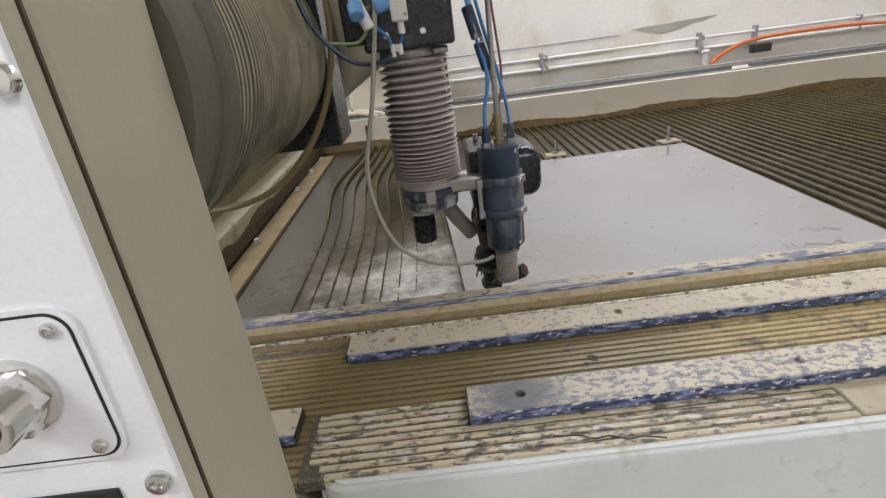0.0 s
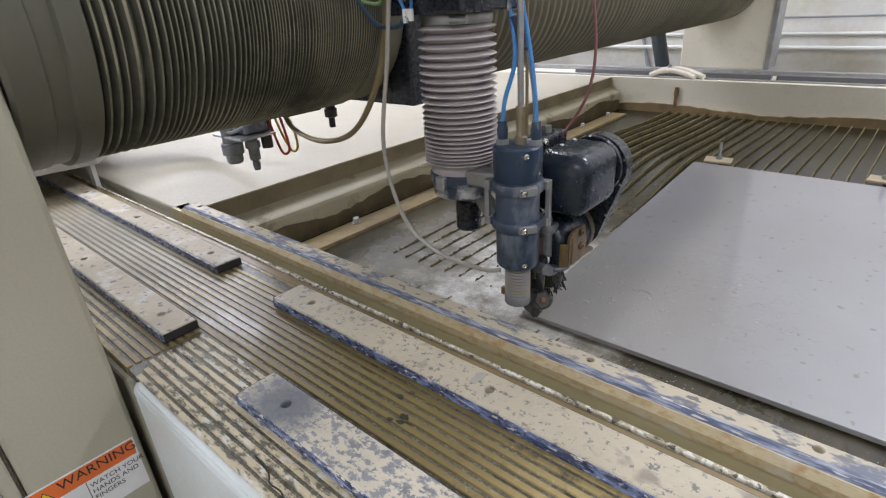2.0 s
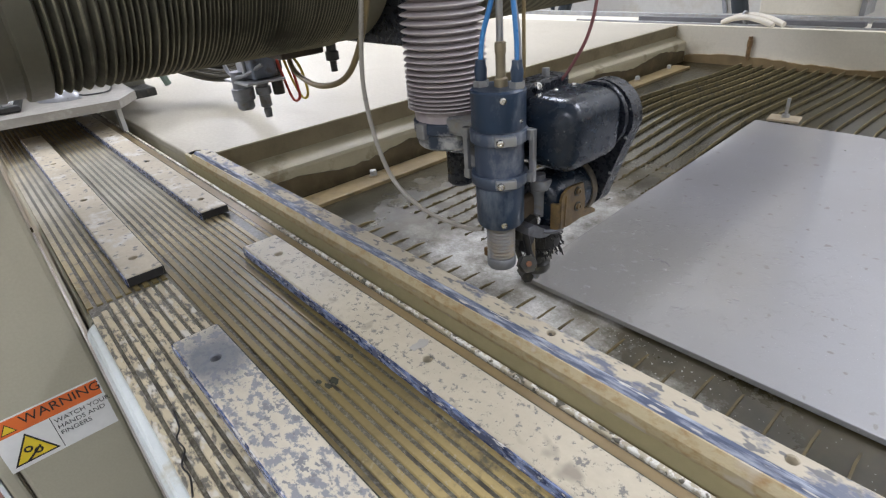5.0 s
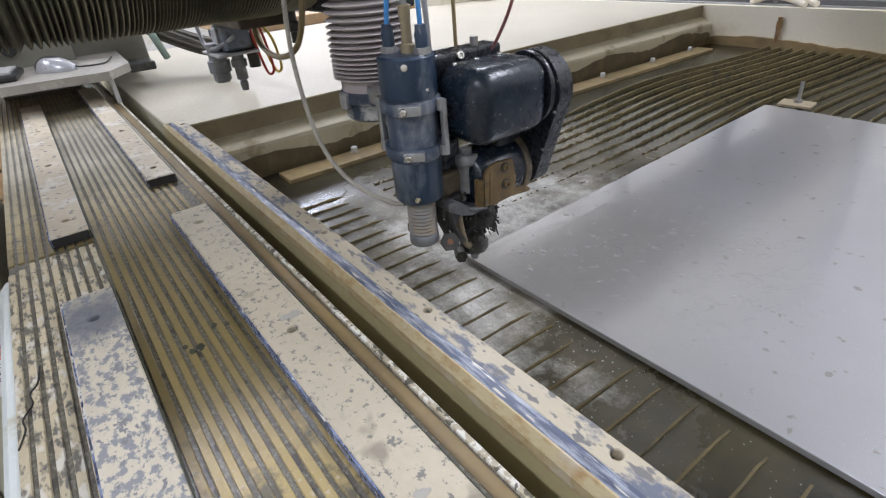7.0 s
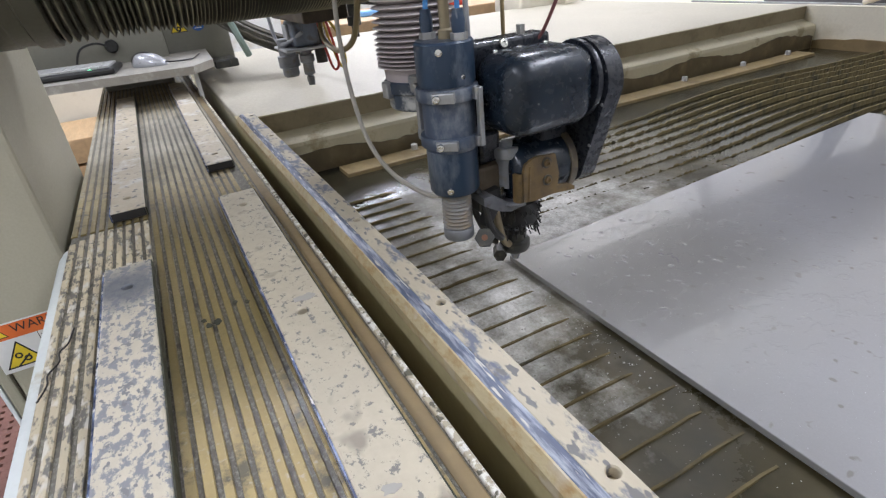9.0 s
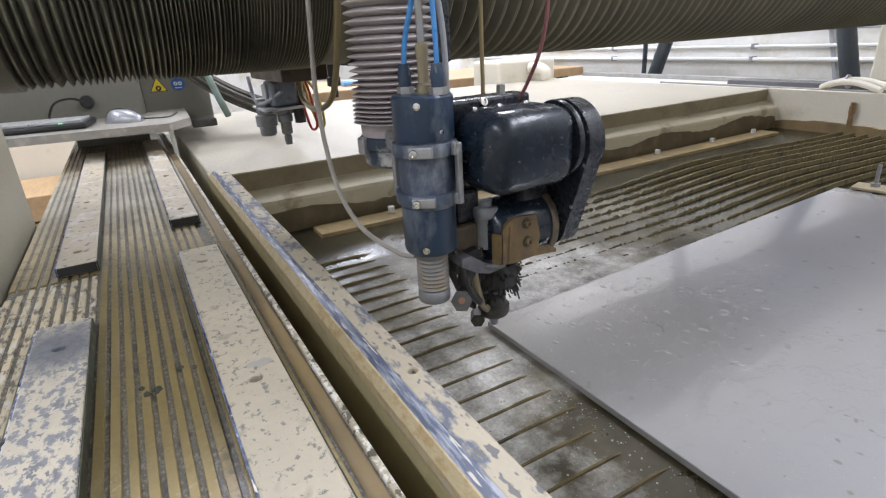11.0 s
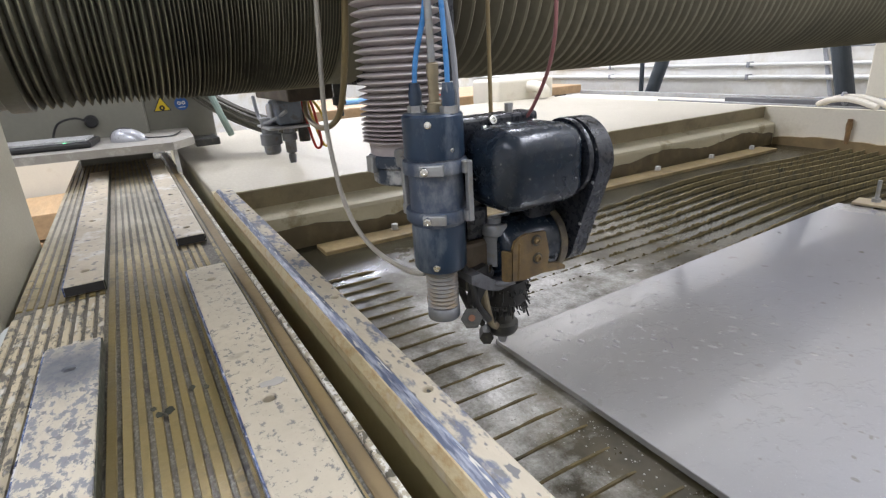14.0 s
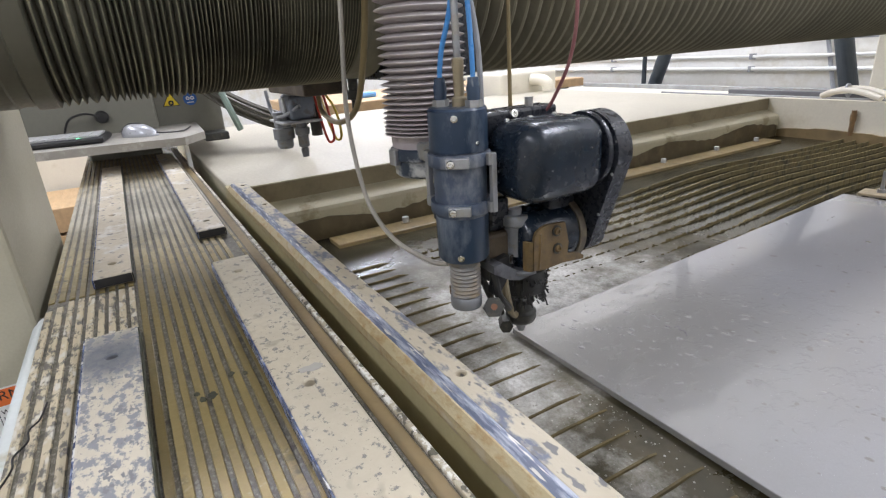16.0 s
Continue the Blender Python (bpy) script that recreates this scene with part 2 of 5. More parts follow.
ceiling_mat = surface("ceiling_paint", (0.7, 0.7, 0.67), 0.8, vary=0.05)
mat_red = surface("red_brown_rubber", (0.20, 0.085, 0.06), 0.7, vary=0.2, scale=12, grain=150, bump=0.3)
wood = surface("light_wood", (0.48, 0.32, 0.17), 0.5, vary=0.15, scale=6, grain=60, bump=0.15, stretch=(1, 6, 6))
plastic_black = surface("black_plastic", (0.02, 0.02, 0.02), 0.4, vary=0.2)
plastic_grey = surface("grey_plastic", (0.33, 0.34, 0.36), 0.4, vary=0.08)
plastic_white = surface("white_plastic", (0.75, 0.75, 0.72), 0.4, vary=0.05)
blue_tube = surface("blue_tube", (0.06, 0.25, 0.58), 0.3, vary=0.1)
clear_tube = surface("milky_tube", (0.40, 0.375, 0.325), 0.3, vary=0.12, scale=30)
brown_tube = surface("ochre_tube", (0.25, 0.19, 0.09), 0.4, vary=0.15)
red_tube = surface("dull_red_tube", (0.25, 0.10, 0.10), 0.4, vary=0.1)
red_wire = surface("red_wire", (0.5, 0.05, 0.03), 0.4)
yellow_wire = surface("yellow_wire", (0.55, 0.40, 0.05), 0.4)
light_blue = surface("light_blue_plastic", (0.16, 0.38, 0.72), 0.35, vary=0.1)
green_wire = surface("green_wire", (0.25, 0.38, 0.15), 0.5)
orange = surface("orange_plastic", (0.75, 0.16, 0.03), 0.4, vary=0.08)
yellow = surface("yellow_vinyl", (0.80, 0.60, 0.03), 0.4, vary=0.05)
ink = surface("black_ink", (0.015, 0.015, 0.015), 0.5, vary=0.1, bump=0)
label_white = surface("white_vinyl", (0.78, 0.78, 0.76), 0.4, vary=0.03, bump=0)
label_blue = surface("blue_vinyl", (0.03, 0.12, 0.40), 0.4, vary=0.05, bump=0)
dark_blue_steel = surface("dark_steel_paint", (0.03, 0.04, 0.05), 0.4, vary=0.2)

lid_cream = surface("cream_lid_paint", (0.43, 0.395, 0.31), 0.5, vary=0.06, scale=3, grain=120, bump=0.05, dirt=(0.37, 0.335, 0.25), dirt_at=(0.58, 0.78), dirt_scale=5)
cable_dark = surface("dusty_dark_cable", (0.13, 0.12, 0.095), 0.6, vary=0.3, scale=20, grain=120, bump=0.2)
manifold_mat = surface("brown_grimy_steel", (0.075, 0.055, 0.035), 0.6, vary=0.4, scale=20, grain=100, bump=0.5, dirt=(0.15, 0.12, 0.08), dirt_at=(0.5, 0.75), dirt_scale=25)
rim_ochre = surface("ochre_stained_rim", (0.16, 0.13, 0.085), 0.4, vary=0.35, scale=30, grain=150, bump=0.3, dirt=(0.03, 0.03, 0.03), dirt_at=(0.5, 0.7), dirt_scale=40)
bracket_grey = surface("pale_zinc_bracket", (0.50, 0.51, 0.52), 0.4, metal=0.4, vary=0.2, scale=20)
rust_ochre = surface("ochre_rust_plate", (0.150, 0.098, 0.038), 0.42, vary=0.35, scale=30, grain=200, bump=0.3, dirt=(0.055, 0.042, 0.028), dirt_at=(0.48, 0.72), dirt_scale=45)
yoke_grey = surface("blue_grey_cast_metal", (0.135, 0.14, 0.155), 0.4, metal=0.2, vary=0.3, scale=30, grain=150, bump=0.3, dirt=(0.06, 0.05, 0.04), dirt_at=(0.5, 0.7), dirt_scale=40)
slime = surface("dark_green_grime", (0.040, 0.043, 0.026), 0.6, vary=0.4, scale=30, grain=120, bump=0.5, dirt=(0.13, 0.12, 0.08), dirt_at=(0.55, 0.7), dirt_scale=60)
valve_blue = surface("faded_blue_grey_metal", (0.20, 0.23, 0.28), 0.4, metal=0.3, vary=0.3, scale=30, grain=120, bump=0.2, dirt=(0.10, 0.08, 0.06), dirt_at=(0.5, 0.7), dirt_scale=30)
caked = surface("slurry_caked_plastic", (0.03, 0.045, 0.07), 0.5, vary=0.3, scale=20, grain=160, bump=0.3, dirt=(0.46, 0.46, 0.44), dirt_at=(0.47, 0.60), dirt_scale=26)
barrel_mid = surface("slurry_greyed_plastic", (0.055, 0.075, 0.115), 0.45, vary=0.3, scale=20, grain=160, bump=0.15, dirt=(0.34, 0.35, 0.36), dirt_at=(0.49, 0.74), dirt_scale=22, stretch=(1, 1, 0.6))
black_gloss = surface("glossy_black_paint", (0.011, 0.019, 0.031), 0.26, vary=0.3, scale=20, grain=90, bump=0.08, dirt=(0.040, 0.042, 0.045), dirt_at=(0.55, 0.85), dirt_scale=25, speck=(0.22, 0.22, 0.21), speck_at=(0.70, 0.73), speck_scale=110)
tan_seal = surface("tan_seal", (0.10, 0.085, 0.06), 0.5, vary=0.2)
nut_mat = surface("dark_wet_steel", (0.05, 0.05, 0.045), 0.4, metal=0.3, vary=0.3, scale=40, grain=150, bump=0.3, dirt=(0.16, 0.14, 0.10), dirt_at=(0.55, 0.8), dirt_scale=60)
grey_cast = surface("grey_cast_metal", (0.25, 0.26, 0.28), 0.45, metal=0.3, vary=0.2, scale=30, grain=150, bump=0.3, dirt=(0.20, 0.16, 0.10), dirt_at=(0.55, 0.75), dirt_scale=40)
brass = surface("dull_brass", (0.32, 0.27, 0.18), 0.45, metal=0.5, vary=0.2)
orange_dull = surface("dull_orange_washer", (0.20, 0.085, 0.04), 0.5)
slate_hose = surface("slate_blue_hose", (0.03, 0.06, 0.10), 0.4)
dark_rail = surface("dark_grey_rail", (0.13, 0.13, 0.14), 0.5, vary=0.2)
silt_brown = surface("ochre_silt", (0.22, 0.155, 0.07), 0.6, vary=0.3, scale=8, grain=80, bump=0.5, dirt=(0.12, 0.085, 0.04), dirt_at=(0.5, 0.75), dirt_scale=7)
slat_tan = surface("brown_silted_slat", (0.120, 0.090, 0.034), 0.75, vary=0.3, scale=8, grain=120, bump=0.6, dirt=(0.045, 0.038, 0.018), dirt_at=(0.5, 0.7), dirt_scale=20)

clamp_mat = surface("tan_clamp_steel", (0.40, 0.33, 0.22), 0.5, vary=0.2, scale=30)
ink_soft = surface("soft_pencil", (0.13, 0.12, 0.13), 0.6, bump=0)
console_grey = surface("console_grey", (0.19, 0.185, 0.15), 0.45, vary=0.06)
desk_grey = surface("dusty_grey_laminate", (0.34, 0.32, 0.28), 0.5, vary=0.12, scale=10, grain=120, bump=0.1, dirt=(0.45, 0.43, 0.38), dirt_at=(0.55, 0.7), dirt_scale=30)
key_grey = surface("pale_keycap", (0.50, 0.50, 0.49), 0.5, vary=0.08)
mouse_silver = surface("silver_plastic", (0.50, 0.51, 0.54), 0.3, metal=0.3, vary=0.05)
hose_green = surface("grey_green_hose", (0.25, 0.33, 0.28), 0.45)
mat_dark = surface("dark_rubber", (0.05, 0.035, 0.03), 0.7)
peel_mat = surface("bare_plaster", (0.40, 0.38, 0.345), 0.8, vary=0.15, scale=8)
hose_cream = surface("cream_hose", (0.66, 0.61, 0.50), 0.45, vary=0.08)

WATER_Z = 0.794
water_mat, wn, wl, wp = nodes_of("silty_water")
wv = coords(wn, wl)
def near_to(at, stretch, r0, r1):
    """One at a place on the water, falling to zero r1 away from it."""
    d = wn.new("ShaderNodeVectorMath")
    d.operation = "DISTANCE"
    d.inputs[1].default_value = tuple(a * s for a, s in zip(at, stretch))
    wl.new(coords(wn, wl, stretch), d.inputs[0])
    g = wn.new("ShaderNodeMapRange")
    g.inputs["From Min"].default_value, g.inputs["From Max"].default_value = r0, r1
    g.inputs["To Min"].default_value, g.inputs["To Max"].default_value = 1.0, 0.0
    wl.new(d.outputs["Value"], g.inputs["Value"])
    return g.outputs["Result"]


def math_node(kind, a, b):
    q = wn.new("ShaderNodeMath")
    q.operation = kind
    for socket, value in zip(q.inputs, (a, b)):
        if isinstance(value, float):
            socket.default_value = value
        else:
            wl.new(value, socket)
    return q.outputs["Value"]


murk = math_node("MAXIMUM", near_to((0.0, 1.10, WATER_Z), (1, 1, 1), 0.2, 0.65), near_to((0.15, 0.82, WATER_Z), (0.5, 1.0, 1.0), 0.09, 0.19))
cloud = ramp(wn, wl, noise_node(wn, wl, wv, 7, 5), 0.4, 0.65)
silt = mixed(wn, wl, murk, mixed(wn, wl, cloud, (0.012, 0.011, 0.005), (0.035, 0.029, 0.013)), mixed(wn, wl, cloud, (0.045, 0.038, 0.019), (0.115, 0.096, 0.054)))
spread = math_node("MAXIMUM", near_to((0.0, 1.08, WATER_Z), (1, 1, 1), 0.12, 0.62), near_to((0.12, 0.82, WATER_Z), (0.5, 1.0, 1.0), 0.06, 0.235))
churn = math_node("MULTIPLY", noise_node(wn, wl, wv, 13, 6, 0.72), spread)
patchy = ramp(wn, wl, noise_node(wn, wl, wv, 6, 4, 0.6), 0.36, 0.58, (0.35, 0.35, 0.35, 1))
foam = math_node("MULTIPLY", ramp(wn, wl, churn, 0.30, 0.60), patchy)
fine_foam = ramp(wn, wl, noise_node(wn, wl, wv, 260, 3, 0.7), 0.35, 0.7, (0.48, 0.465, 0.42, 1), (0.70, 0.69, 0.66, 1))
wl.new(mixed(wn, wl, foam, silt, fine_foam), wp.inputs["Base Color"])
wl.new(ramp(wn, wl, churn, 0.16, 0.40, (0.22, 0.22, 0.22, 1), (0.8, 0.8, 0.8, 1)), wp.inputs["Roughness"])
ripple = math_node("ADD", noise_node(wn, wl, wv, 40, 2), math_node("MULTIPLY", noise_node(wn, wl, wv, 330, 2), math_node("MULTIPLY", foam, 0.5)))
bumped(wn, wl, wp, ripple, 0.18, 0.002)
bubble_mat, un, ul, up = nodes_of("bubble_film")
up.inputs["Base Color"].default_value = (0.40, 0.39, 0.35, 1)
up.inputs["Roughness"].default_value = 0.06
up.inputs["Coat Weight"].default_value = 1.0

lamp_glow, gn, gl, gp = nodes_of("lamp_tube")
gp.inputs["Emission Color"].default_value = (0.95, 0.98, 1.0, 1)
gp.inputs["Emission Strength"].default_value = 9.0
led_green, gn, gl, gp = nodes_of("green_led")
gp.inputs["Emission Color"].default_value = (0.05, 1.0, 0.35, 1)
gp.inputs["Emission Strength"].default_value = 2.5


# ---- builders ----
def thing(name, at, label, category, group="", kind=""):
    ob = new(name)
    ob.location = at
    ob.empty_display_size = 0.02
    return tagged(ob, label, category, group, kind)


def part(name, bm, material, parent=None, label="", smooth=False):
    """One mesh object from a bmesh in world coordinates, under its thing or part."""
    me = bpy.data.meshes.new(name)
    bm.normal_update()
    bm.to_mesh(me)
    bm.free()
    for mt in material if isinstance(material, (list, tuple)) else (material,):
        me.materials.append(mt)
    if smooth:
        me.shade_smooth()
        me.set_sharp_from_angle(angle=radians(38))
    ob = new(name, me)
    if parent:
        ob.parent = parent
        ob.matrix_parent_inverse = Matrix.Translation(-parent.location)
    return tagged(ob, label)


def box(x0, x1, y0, y1, z0, z1, bevel=0.0, segments=2, bm=None, m=None):
    bm = bm or bmesh.new()
    made = bmesh.ops.create_cube(bm, size=1)["verts"]
    for v in made:
        v.co = Vector(((x0 + x1) / 2 + v.co.x * (x1 - x0), (y0 + y1) / 2 + v.co.y * (y1 - y0), (z0 + z1) / 2 + v.co.z * (z1 - z0)))
    if m:
        bmesh.ops.transform(bm, matrix=m, verts=made)
    if bevel:
        edges = list({e for v in made for e in v.link_edges})
        bmesh.ops.bevel(bm, geom=edges, offset=bevel, segments=segments, affect="EDGES", profile=0.5)
    return bm


def lathe(profile, m=None, seg=40, closed=True, bm=None, folds=False):
    """Turns (radius, height) pairs round the z axis, then sets the result at the pose m."""
    bm = bm or bmesh.new()
    rings = []
    for r, z in profile:
        ring = []
        for i in range(seg):
            a = 2 * math.pi * i / seg
            co = Vector((r * math.cos(a), r * math.sin(a), z))
            ring.append(bm.verts.new(m @ co if m else co))
        rings.append(ring)
    for k, (a, b) in enumerate(zip(rings, rings[1:])):
        for i in range(seg):
            j = (i + 1) % seg
            f = bm.faces.new((a[i], a[j], b[j], b[i]))
            # Ridge faces take the second material, paler than the creases.
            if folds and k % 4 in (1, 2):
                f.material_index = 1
    if closed:
        bm.faces.new(rings[0][::-1])
        bm.faces.new(rings[-1])
    bmesh.ops.recalc_face_normals(bm, faces=bm.faces)
    return bm


def rod(a, b, r, seg=16, bm=None, bevel=0.0):
    a, b = Vector(a), Vector(b)
    m = Matrix.Translation(a) @ (b - a).to_track_quat("Z", "Y").to_matrix().to_4x4()
    h = (b - a).length
    prof = [(r, 0), (r, h)] if not bevel else [(r - bevel, 0), (r, bevel), (r, h - bevel), (r - bevel, h)]
    return lathe(prof, m, seg, bm=bm)


def tube(points, r, seg=10, steps=8, bm=None):
    """A hose along a smooth line through the points."""
    pts = [Vector(p) for p in points]
    line = []
    for i in range(len(pts) - 1):
        p0, p1, p2, p3 = pts[max(i - 1, 0)], pts[i], pts[i + 1], pts[min(i + 2, len(pts) - 1)]
        for k in range(steps):
            t = k / steps
            line.append(0.5 * (2 * p1 + (p2 - p0) * t + (2 * p0 - 5 * p1 + 4 * p2 - p3) * t * t + (3 * p1 - p0 - 3 * p2 + p3) * t ** 3))
    line.append(pts[-1])
    bm = bm or bmesh.new()
    rings, up = [], Vector((0.3, 0.2, 0.93))
    for i, p in enumerate(line):
        d = (line[min(i + 1, len(line) - 1)] - line[max(i - 1, 0)]).normalized()
        side = d.cross(up)
        side = side.normalized() if side.length > 1e-4 else Vector((1, 0, 0))
        up = side.cross(d).normalized()
        rings.append([bm.verts.new(p + r * (math.cos(2 * math.pi * k / seg) * side + math.sin(2 * math.pi * k / seg) * up)) for k in range(seg)])
    for a, b in zip(rings, rings[1:]):
        for k in range(seg):
            bm.faces.new((a[k], a[(k + 1) % seg], b[(k + 1) % seg], b[k]))
    bm.faces.new(rings[0][::-1])
    bm.faces.new(rings[-1])
    bmesh.ops.recalc_face_normals(bm, faces=bm.faces)
    return bm


def extrude_x(profile, x0, x1, bm=None):
    """A closed (y, z) outline drawn out along x."""
    bm = bm or bmesh.new()
    a = [bm.verts.new((x0, y, z)) for y, z in profile]
    b = [bm.verts.new((x1, y, z)) for y, z in profile]
    n = len(profile)
    for i in range(n):
        bm.faces.new((a[i], a[(i + 1) % n], b[(i + 1) % n], b[i]))
    bm.faces.new(a[::-1])
    bm.faces.new(b)
    bmesh.ops.recalc_face_normals(bm, faces=bm.faces)
    return bm


def extrude_y(profile, y0, y1, bm=None):
    """A closed (x, z) outline drawn out along y."""
    bm = bm or bmesh.new()
    a = [bm.verts.new((x, y0, z)) for x, z in profile]
    b = [bm.verts.new((x, y1, z)) for x, z in profile]
    n = len(profile)
    for i in range(n):
        bm.faces.new((a[i], a[(i + 1) % n], b[(i + 1) % n], b[i]))
    bm.faces.new(a[::-1])
    bm.faces.new(b)
    bmesh.ops.recalc_face_normals(bm, faces=bm.faces)
    return bm


def bellows_profile(length, r_in, r_out, pitches):
    """Zigzag folds along the axis; pitches are the spans of successive folds, scaled to the length."""
    total = sum(pitches)
    prof, z = [], 0.0
    for p in pitches:
        w = p * length / total
        prof += [(r_in, z), (r_in + (r_out - r_in) * 0.85, z + w * 0.38), (r_out, z + w * 0.5), (r_in + (r_out - r_in) * 0.85, z + w * 0.62)]
        z += w
    return prof + [(r_in, length)]


def screw(at, normal, r, parent, name="screw", material=None):
    at, normal = Vector(at), Vector(normal).normalized()
    m = Matrix.Translation(at) @ normal.to_track_quat("Z", "Y").to_matrix().to_4x4()
    bm = lathe([(r, -0.001), (r, r * 0.35), (r * 0.85, r * 0.6), (r * 0.5, r * 0.66), (r * 0.45, r * 0.3), (r * 0.01, r * 0.3)], m, 16)
    return part(name, bm, material or chrome, parent, "", True)


def drilled(bm, holes, y, z, r):
    """The bmesh with upright round holes through it."""
    body, cut = bpy.data.meshes.new("body"), bpy.data.meshes.new("cut")
    bm.to_mesh(body)
    bm.free()
    drill = bmesh.new()
    for x in holes:
        lathe([(r, z - 0.03), (r, z - 0.0012), (r * 1.25, z + 0.0002), (r * 1.25, z + 0.01)], pose(x, y, 0), 24, bm=drill)
    drill.to_mesh(cut)
    drill.free()
    a, b = new("body", body), new("cut", cut)
    mod = a.modifiers.new("cut", "BOOLEAN")
    mod.object, mod.operation, mod.solver = b, "DIFFERENCE", "EXACT"
    done = bpy.data.meshes.new_from_object(a.evaluated_get(bpy.context.evaluated_depsgraph_get()))
    out = bmesh.new()
    out.from_mesh(done)
    bpy.data.objects.remove(a)
    bpy.data.objects.remove(b)
    return out


# ---- room ----
def slab(name, label, category, material, *b):
    return tagged(part(name, box(*b), material), label, category, kind="structure")


slab("floor", "grey stained concrete workshop floor", "floor", concrete, -9, 4, -4, 6.2, -0.1, 0)
slab("ceiling", "off-white painted workshop ceiling", "ceiling", ceiling_mat, -9, 4, -4, 6.2, 3.6, 3.7)
NORTH = 3.55
slab("wall_north", "white painted workshop wall with stains and peeling paint", "wall", wall_paint, -9, 4, NORTH, NORTH + 0.15, 0, 3.6)
slab("wall_south", "white painted workshop wall", "wall", wall_paint, -9, 4, -4.15, -4, 0, 3.6)
slab("wall_east", "white painted workshop wall", "wall", wall_paint, 4, 4.15, -4, 6.2, 0, 3.6)
slab("wall_west", "white painted workshop wall", "wall", wall_paint, -9.15, -9, -4, 6.2, 0, 3.6)

# ---- ceiling lights ----
def ceiling_light(x, y, watts):
    t = thing("ceiling_light", (x, y, 3.6), "white twin-tube fluorescent ceiling light, switched on", "ceiling light", "ceiling lights")
    part("housing", box(x - 0.75, x + 0.75, y - 0.1, y + 0.1, 3.54, 3.6, 0.01), plastic_white, t)
    for s in (-0.05, 0.05):
        part("tube", rod((x - 0.7, y + s, 3.515), (x + 0.7, y + s, 3.515), 0.018), lamp_glow, t)
    area_lamp("ceiling_lamp", pose(x, y, 3.47), 1.4, 0.18, watts, (0.89, 0.92, 1.08))


for lx, watts in ((-5.2, 85), (-2.2, 62), (1.2, 36), (3.0, 14)):
    for ly in (-1.6, 2.7):
        ceiling_light(lx, ly, watts * (1.1 if lx == -2.2 and ly < 0 else 0.82 if lx == -2.2 else 1.25 if lx == 1.2 and ly > 0 else 1))
ceiling_light(-2.45, 0.70, 36)

# ---- tank ----
tank = thing("cutting_tank", (0.5, 1.7, 0), "beige steel waterjet catcher tank, silty and half full", "tank")
WATER = WATER_Z
part("near_wall", box(-0.70, 2.6, 0.677, 0.712, 0.70, 0.9345), wall_face, tank, "beige wall with ochre grime")
part("rust_line", extrude_x([(0.6752, 0.922), (0.6745, 0.926), (0.6745, 0.935), (0.680, 0.9425), (0.684, 0.9425), (0.684, 0.922)], -0.652, 2.6), rust_line, tank, "orange rust line")
# Skirt colour carries the shade in the gap beside the bed.
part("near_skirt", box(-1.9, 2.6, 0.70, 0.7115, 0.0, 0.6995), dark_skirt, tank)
part("left_rim", extrude_y([(-0.70, 0.60), (-0.70, 0.934), (-0.648, 0.934), (-0.648, 0.889), (-0.608, 0.874), (-0.601, 0.870), (-0.598, 0.862), (-0.598, 0.60)], 0.715, 2.72), tank_paint, tank)
rw = random.Random(12)
wet = [(0.72, 0.60)] + [(0.72 + 1.98 * k / 90, 0.836 + 0.010 * math.sin(k * 0.33) + 0.012 * (k / 90) + rw.uniform(-0.003, 0.003)) for k in range(91)] + [(2.70, 0.60)]
bm = bmesh.new()
rows = [[bm.verts.new((x, y, z)) for y, z in wet] for x in (-0.5975, -0.5945)]
for k in range(len(wet)):
    q = (k + 1) % len(wet)
    bm.faces.new((rows[0][k], rows[0][q], rows[1][q], rows[1][k]))
bm.faces.new(rows[1]), bm.faces.new(rows[0][::-1])
bmesh.ops.recalc_face_normals(bm, faces=bm.faces)
part("left_wet_band", bm, tank_wet, tank, "dark ragged wet line")
# Thin band, browner than the rest of the inner rim.
part("rim_band", box(-0.6478, -0.6465, 0.7155, 2.7145, 0.891, 0.931), brown_band, tank, "brown inner rim face")
part("ledge_board", box(-0.572, -0.505, 0.86, 2.58, 0.786, 0.803, 0.002), board_mat, tank, "muddy tan ledge strip")
for by in (1.05, 1.45, 1.99, 2.265, 2.5):
    bolt = part("bolt", rod((-0.553, by, 0.802), (-0.553, by, 0.8175), 0.0085, 8, bevel=0.001), key_grey, tank, "pale bolt head")
    part("washer", rod((-0.553, by, 0.802), (-0.553, by, 0.8050), 0.0125, 16), clamp_mat, bolt)
part("far_wall", box(-0.66, 2.6, 2.715, 2.75, 0.55, 0.935), cream, tank, "cream far wall")
part("right_wall", box(2.58, 2.62, 0.72, 2.72, 0.3, 0.935), tank_paint, tank)
COAM_HOLES = (-0.62, -0.42, -0.174, 0.045, 0.257, 0.465, 0.68, 0.9, 1.12)
coaming = part("coaming", drilled(box(-0.652, 2.6, 0.6905, 0.7125, 0.935, 0.9455, 0.0012), COAM_HOLES, 0.703, 0.9455, 0.0042), coam_mat, tank, "cream coaming strip with dark speckles")
part("coaming_edge", extrude_x([(0.6815, 0.935), (0.6815, 0.9425), (0.6865, 0.9462), (0.6903, 0.9462), (0.6903, 0.935)], -0.652, 2.6), blue_edge, coaming, "worn blue bevelled edge")
for hx in COAM_HOLES:
    part("hole_base", lathe([(0.0005, 0), (0.0058, 0), (0.0058, 0.0006), (0.0005, 0.0006)], pose(hx, 0.703, 0.9352), 16), clamp_mat, coaming)

water = tagged(part("water", box(-0.60, 2.58, 0.71, 2.72, 0.4, WATER)
, water_mat), "murky brown silty water in the tank", "water", kind="structure")

